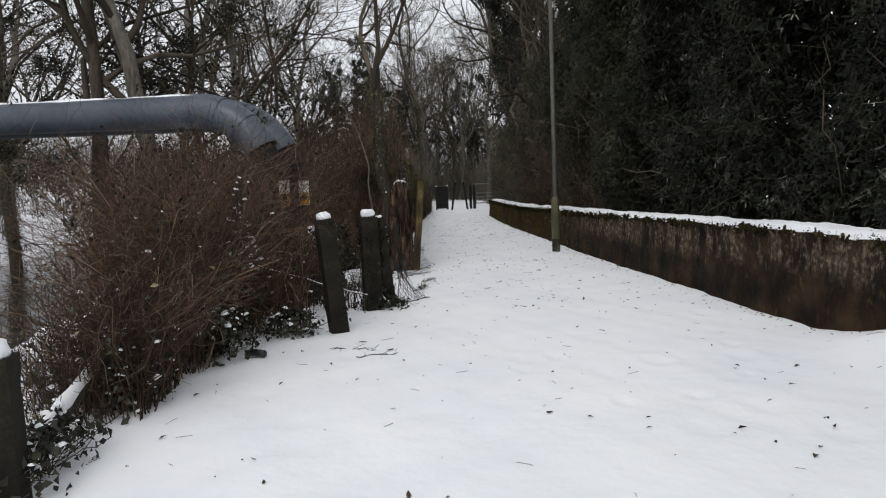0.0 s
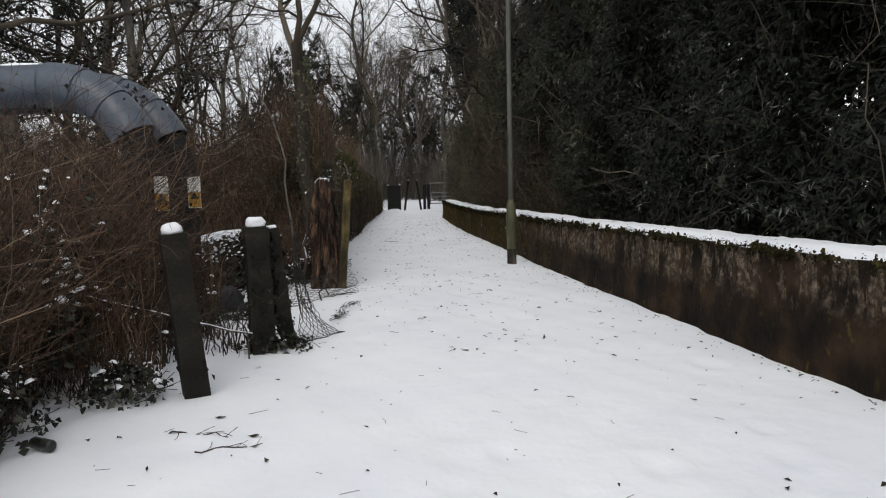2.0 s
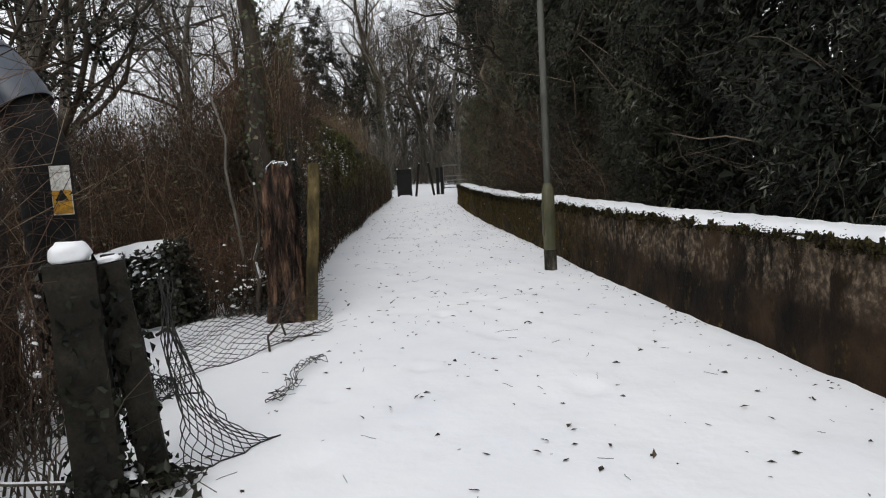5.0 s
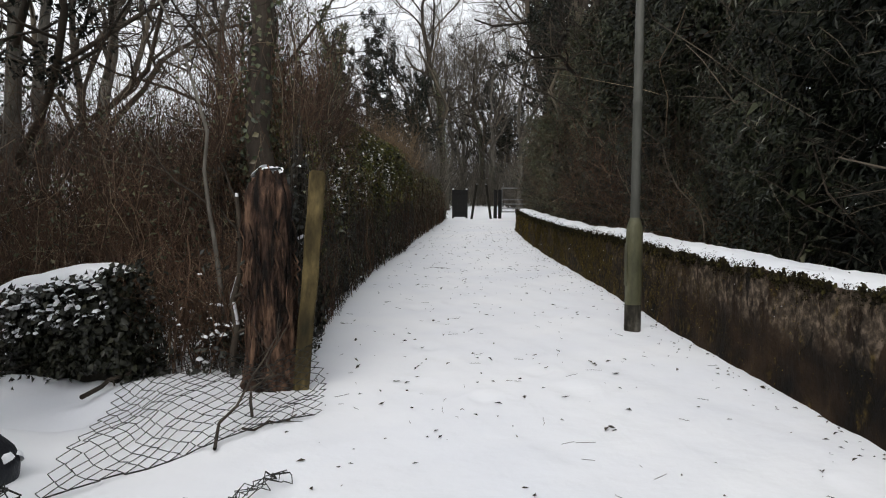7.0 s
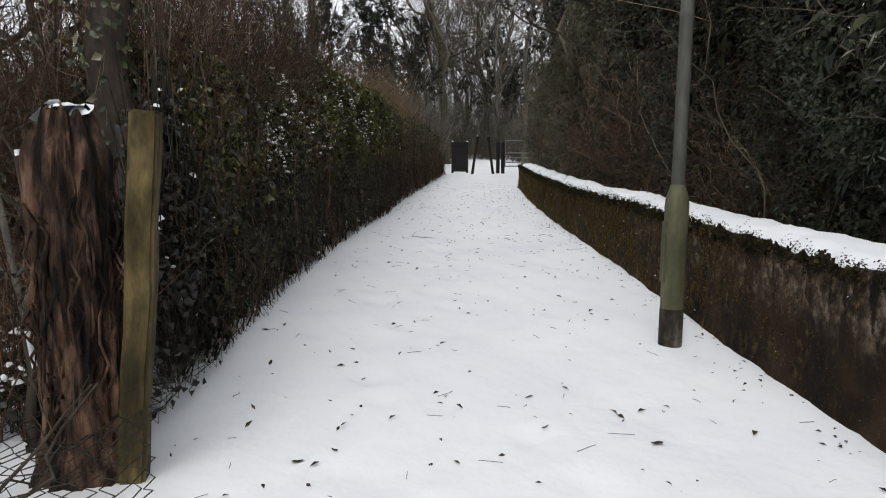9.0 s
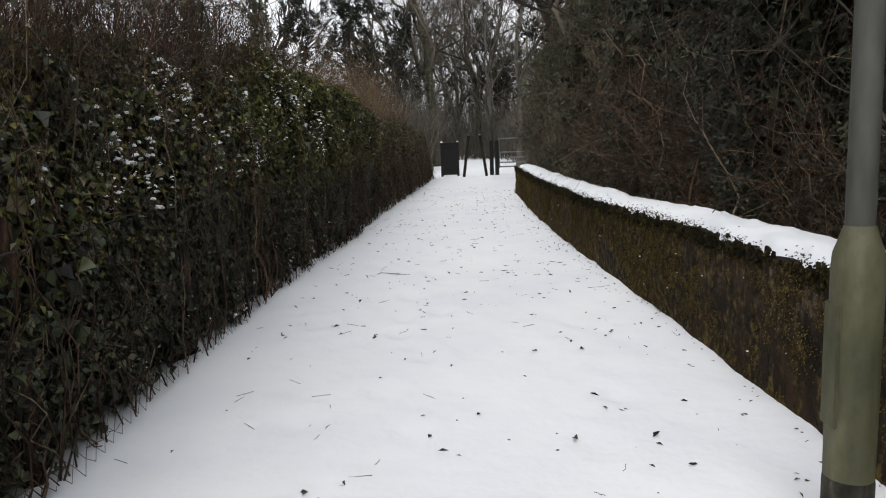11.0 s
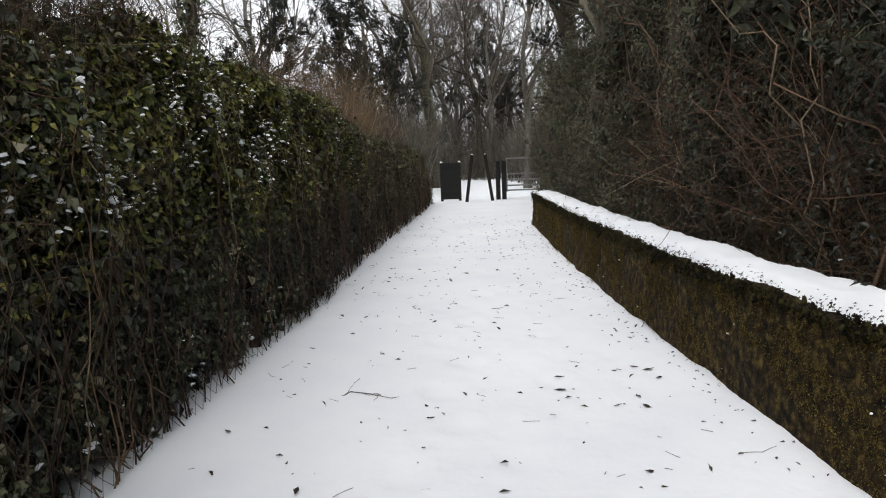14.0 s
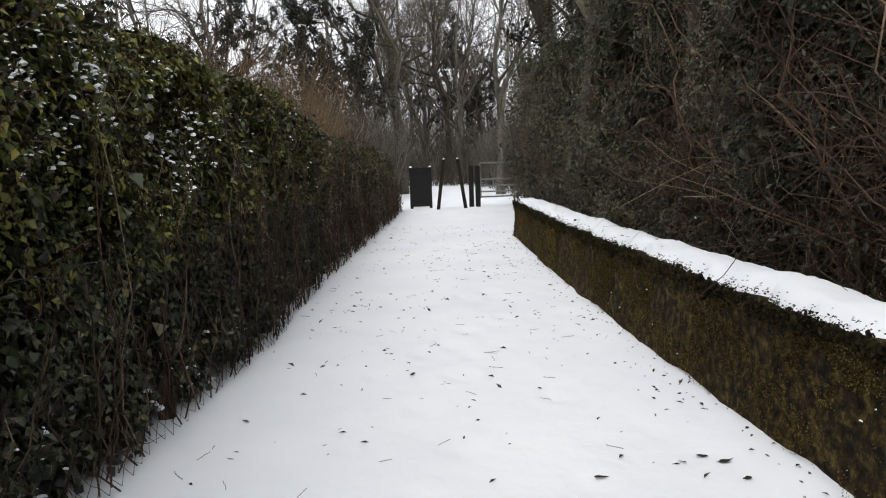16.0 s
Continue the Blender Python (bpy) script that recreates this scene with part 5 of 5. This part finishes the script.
def sack(x, y):
    root = thing("plastic_sack", "dark slate-blue plastic sack lying in the snow", "sack", pose(x, y, 0.0, 0, 0, 20))
    m = rough_mat("dark_plastic", [(0.3, (0.012, 0.014, 0.018)), (0.7, (0.022, 0.024, 0.03))], 3.0, 0.55, 0.3, bumps=(9.0, 0.8, 0.03))
    bm = bmesh.new()
    bmesh.ops.create_icosphere(bm, subdivisions=4, radius=1)
    for v in bm.verts:
        d = noise.noise(v.co * 1.7) * 0.25 + noise.noise(v.co * 5) * 0.07
        v.co = Vector((v.co.x * (0.36 + 0.1 * d), v.co.y * (0.22 + 0.1 * d), max(v.co.z, -0.25) * (0.27 + 0.14 * d) + 0.05))
    part("body", bm_mesh("body", bm, m, True), root)
    part("snow_patch", mesh_np("snow_patch", *domes(np.array([[0.3, -0.06, 0.12], [0.33, 0.02, 0.1]]), np.array([0.05, 0.04]), np.array([0.03, 0.03]), np.random.default_rng(3)), SNOW), root, "patch of snow on the sack")


sack(-0.33, 10.6)


def can(x, y):
    root = thing("drink_can", "dark crushed drink can lying on the snow", "can", pose(x, y, 0.045, 0, 90, 145))
    m = rough_mat("can_paint", [(0.3, (0.01, 0.011, 0.01)), (0.7, (0.03, 0.032, 0.028))], 20.0, 0.35, 0.5)
    V, F = lathe([(0.0, -0.085), (0.026, -0.085), (0.034, -0.075), (0.035, 0.0), (0.033, 0.03), (0.035, 0.07), (0.027, 0.083), (0.0, 0.082)], 20)
    part("body", mesh_np("body", V, F, m), root)
    part("rim", mesh_np("rim", *lathe([(0.026, 0.08), (0.028, 0.086), (0.025, 0.088), (0.024, 0.082)], 20), STEEL), root, "bare metal rim")


can(-0.62, 6.22)


def fallen_pole():
    root = thing("fallen_pole", "snow-covered pole lying slanted among the brambles", "pole")
    a, b = np.array((-1.36, 3.55, 0.16)), np.array((-1.67, 6.1, 0.34))
    t = np.linspace(0, 1, 12)[:, None]
    P = (a * (1 - t) + b * t)[None]
    part("wood", mesh_np("wood", *tubes(P, np.full((1, 12), 0.05), 10), BARK), root)
    Q = P + [0.0, 0, 0.04]
    part("snow_cap", mesh_np("snow_cap", *tubes(Q, np.full((1, 12), 0.042) * np.random.default_rng(1).uniform(0.8, 1.2, (1, 12)), 10), SNOW), root, "snow along the upper side")


fallen_pole()


def litter():
    rng = np.random.default_rng(21)
    n = 800
    y = rng.uniform(2.2, 33, n)
    u = rng.beta(1.2, 1.0, n)
    x = edge_x(y) + 0.1 + (wall_x(y) - edge_x(y) - 0.15) * u
    c = np.stack([x, y, ground_z(x, y) + 0.004], 1)
    N = rng.normal(0, 0.35, c.shape) + [0, 0, 1]
    L = rng.uniform(0.015, 0.06, n)
    root = thing("leaf_litter", "scattered small dark dead leaves on the snow", "leaves", kind="stuff")
    part("foliage", mesh_np("foliage", *leaves(c, N, L, L * rng.uniform(0.25, 0.6, n), rng, 0.0), DEAD_LEAF), root)
    k = 320
    y2 = rng.uniform(5, 30, k)
    x2 = wall_x(y2) - 0.03 - np.abs(rng.normal(0, 0.16, k))
    c2 = np.stack([x2, y2, ground_z(x2, y2) + 0.005], 1)
    L2 = rng.uniform(0.012, 0.045, k)
    part("foliage", mesh_np("foliage", *leaves(c2, rng.normal(0, 0.4, c2.shape) + [0, 0, 1], L2, L2 * 0.45, rng, 0.0), DEAD_LEAF), root)
    m = 260
    y = rng.uniform(2.5, 30, m)
    x = edge_x(y) + 0.1 + (wall_x(y) - edge_x(y) - 0.2) * rng.uniform(0, 1, m)
    ph, ln = rng.uniform(0, 2 * np.pi, m), rng.uniform(0.03, 0.13, m)
    t = np.linspace(-0.5, 0.5, 4)
    X, Y = x[:, None] + (np.cos(ph) * ln)[:, None] * t, y[:, None] + (np.sin(ph) * ln)[:, None] * t
    X += rng.normal(0, 0.004, X.shape)
    P = np.stack([X, Y, ground_z(X, Y) + 0.004], -1)
    part("twig_tangle", mesh_np("twig_tangle", *tubes(P, np.full((m, 4), 0.0016), 3), TWIG_DARK), root)
    # larger curled leaves
    kinds = []
    for q in range(4):
        g = np.linspace(0, 1, 7)
        wd = np.sin(np.pi * g ** 0.8) * (0.3 + 0.06 * q) * (1 + 0.25 * np.sin(9 * g + 2 * q))
        V = []
        for k in range(7):
            for s in (-1, 0, 1):
                V.append((g[k] - 0.5, s * wd[k] * 0.5, 0.16 * abs(s) * wd[k] + 0.25 * (g[k] - 0.4) ** 2 + 0.03 * math.sin(5 * g[k] + q)))
        F = [(k * 3 + s, k * 3 + 3 + s, k * 3 + 4 + s, k * 3 + 1 + s) for k in range(6) for s in (0, 1)]
        kinds.append(mesh_np("fallen_leaf", V, F, DEAD_LEAF))
    spots = [(4.1, 19.95), (4.22, 20.0), (4.3, 19.92), (4.3, 19.72), (3.67, 19.85), (3.62, 19.6), (4.05, 19.2), (1.2, 14.6), (1.32, 14.75), (1.4, 13.8), (3.36, 6.28), (2.14, 8.0), (2.8, 8.5), (0.3, 6.6), (0.55, 6.2), (3.45, 12.5), (2.7, 17.3)]
    for k in range(70):
        yy = rng.uniform(3, 24)
        spots.append((float(edge_x(yy) + 0.2 + (wall_x(yy) - edge_x(yy) - 0.4) * rng.uniform(0, 1)), yy))
    for k, (xx, yy) in enumerate(spots):
        s = rng.uniform(0.03, 0.06) if k > 16 else rng.uniform(0.05, 0.085)
        ob = new("fallen_leaf", kinds[k % 4])
        ob.matrix_basis = pose(xx, yy, float(ground_z(xx, yy)) + 0.006, rng.uniform(-12, 12), rng.uniform(-12, 12), rng.uniform(0, 360)) @ Matrix.Diagonal((s, s, s, 1))
        tagged(ob, "curled dark brown dead leaf on the snow", "leaf", "leaves fallen on the snow")


litter()


def fallen_branch(a, c, r, snowy, seed, label):
    """A crooked stick with side twigs between two points."""
    root = thing("fallen_branch", label, "branch", group="sticks on the snow")
    rng = np.random.default_rng(seed)
    q = np.linspace(0, 1, 8)[:, None]
    P = (np.array(a) * (1 - q) + np.array(c) * q)[None] + rng.normal(0, 0.02, (1, 8, 3)) * [1, 1, 0.4]
    R = np.linspace(r, r * 0.5, 8)[None]
    part("stick", mesh_np("stick", *tubes(P, R, 6), BARK), root)
    Q, S = grow(P, R, rng, 5, 0.35, 0.8, 4, -0.02, 0.2, 0.2, 0.6)
    Q[..., 2] = np.maximum(Q[..., 2], ground_z(Q[..., 0], Q[..., 1]) + 0.004)
    for k in range(5):
        part("side_twig", mesh_np("side_twig", *tubes(Q[k:k + 1], np.maximum(S[k:k + 1], 0.0018), 4), TWIG_DARK), root)
    if snowy:
        part("snow_line", mesh_np("snow_line", *tubes(P + [0, 0, r * 0.8], R * 0.8, 6), SNOW), root, "line of snow on the upper side")


fallen_branch((0.6, 12.5, 0.0), (0.7, 12.42, 1.35), 0.03, True, 11, "snow-plastered broken stem standing beside the stump")
fallen_branch((-0.85, 7.75, 0.66), (0.34, 8.2, 0.2), 0.011, True, 1, "thin bare branch with a line of snow between the fence posts")
fallen_branch((0.86, 11.0, 0.03), (1.0, 12.2, 0.42), 0.01, False, 2, "dark broken stick leaning across the netting")
fallen_branch((0.9, 11.6, 0.02), (1.02, 12.15, 0.45), 0.01, False, 3, "dark broken stick leaning across the netting")
fallen_branch((0.95, 11.3, 0.02), (1.22, 11.55, 0.03), 0.008, False, 4, "small dark stick lying on the netting")
fallen_branch((-0.25, 12.0, 0.03), (0.05, 12.75, 0.2), 0.016, False, 5, "dark stick lying in the snow beside the low wall")
fallen_branch((0.0, 6.35, 0.012), (0.42, 6.2, 0.012), 0.006, False, 6, "small dark twig lying on the snow")
fallen_branch((0.25, 6.0, 0.012), (0.62, 6.08, 0.012), 0.005, False, 7, "small dark twig lying on the snow")
fallen_branch((2.2, 19.75, 0.01), (2.55, 19.6, 0.01), 0.004, False, 8, "thin bare twig lying on the snow")
fallen_branch((-0.7, 8.3, 0.1), (0.1, 8.4, 0.45), 0.012, False, 10, "dark crossing stick between the fence posts")
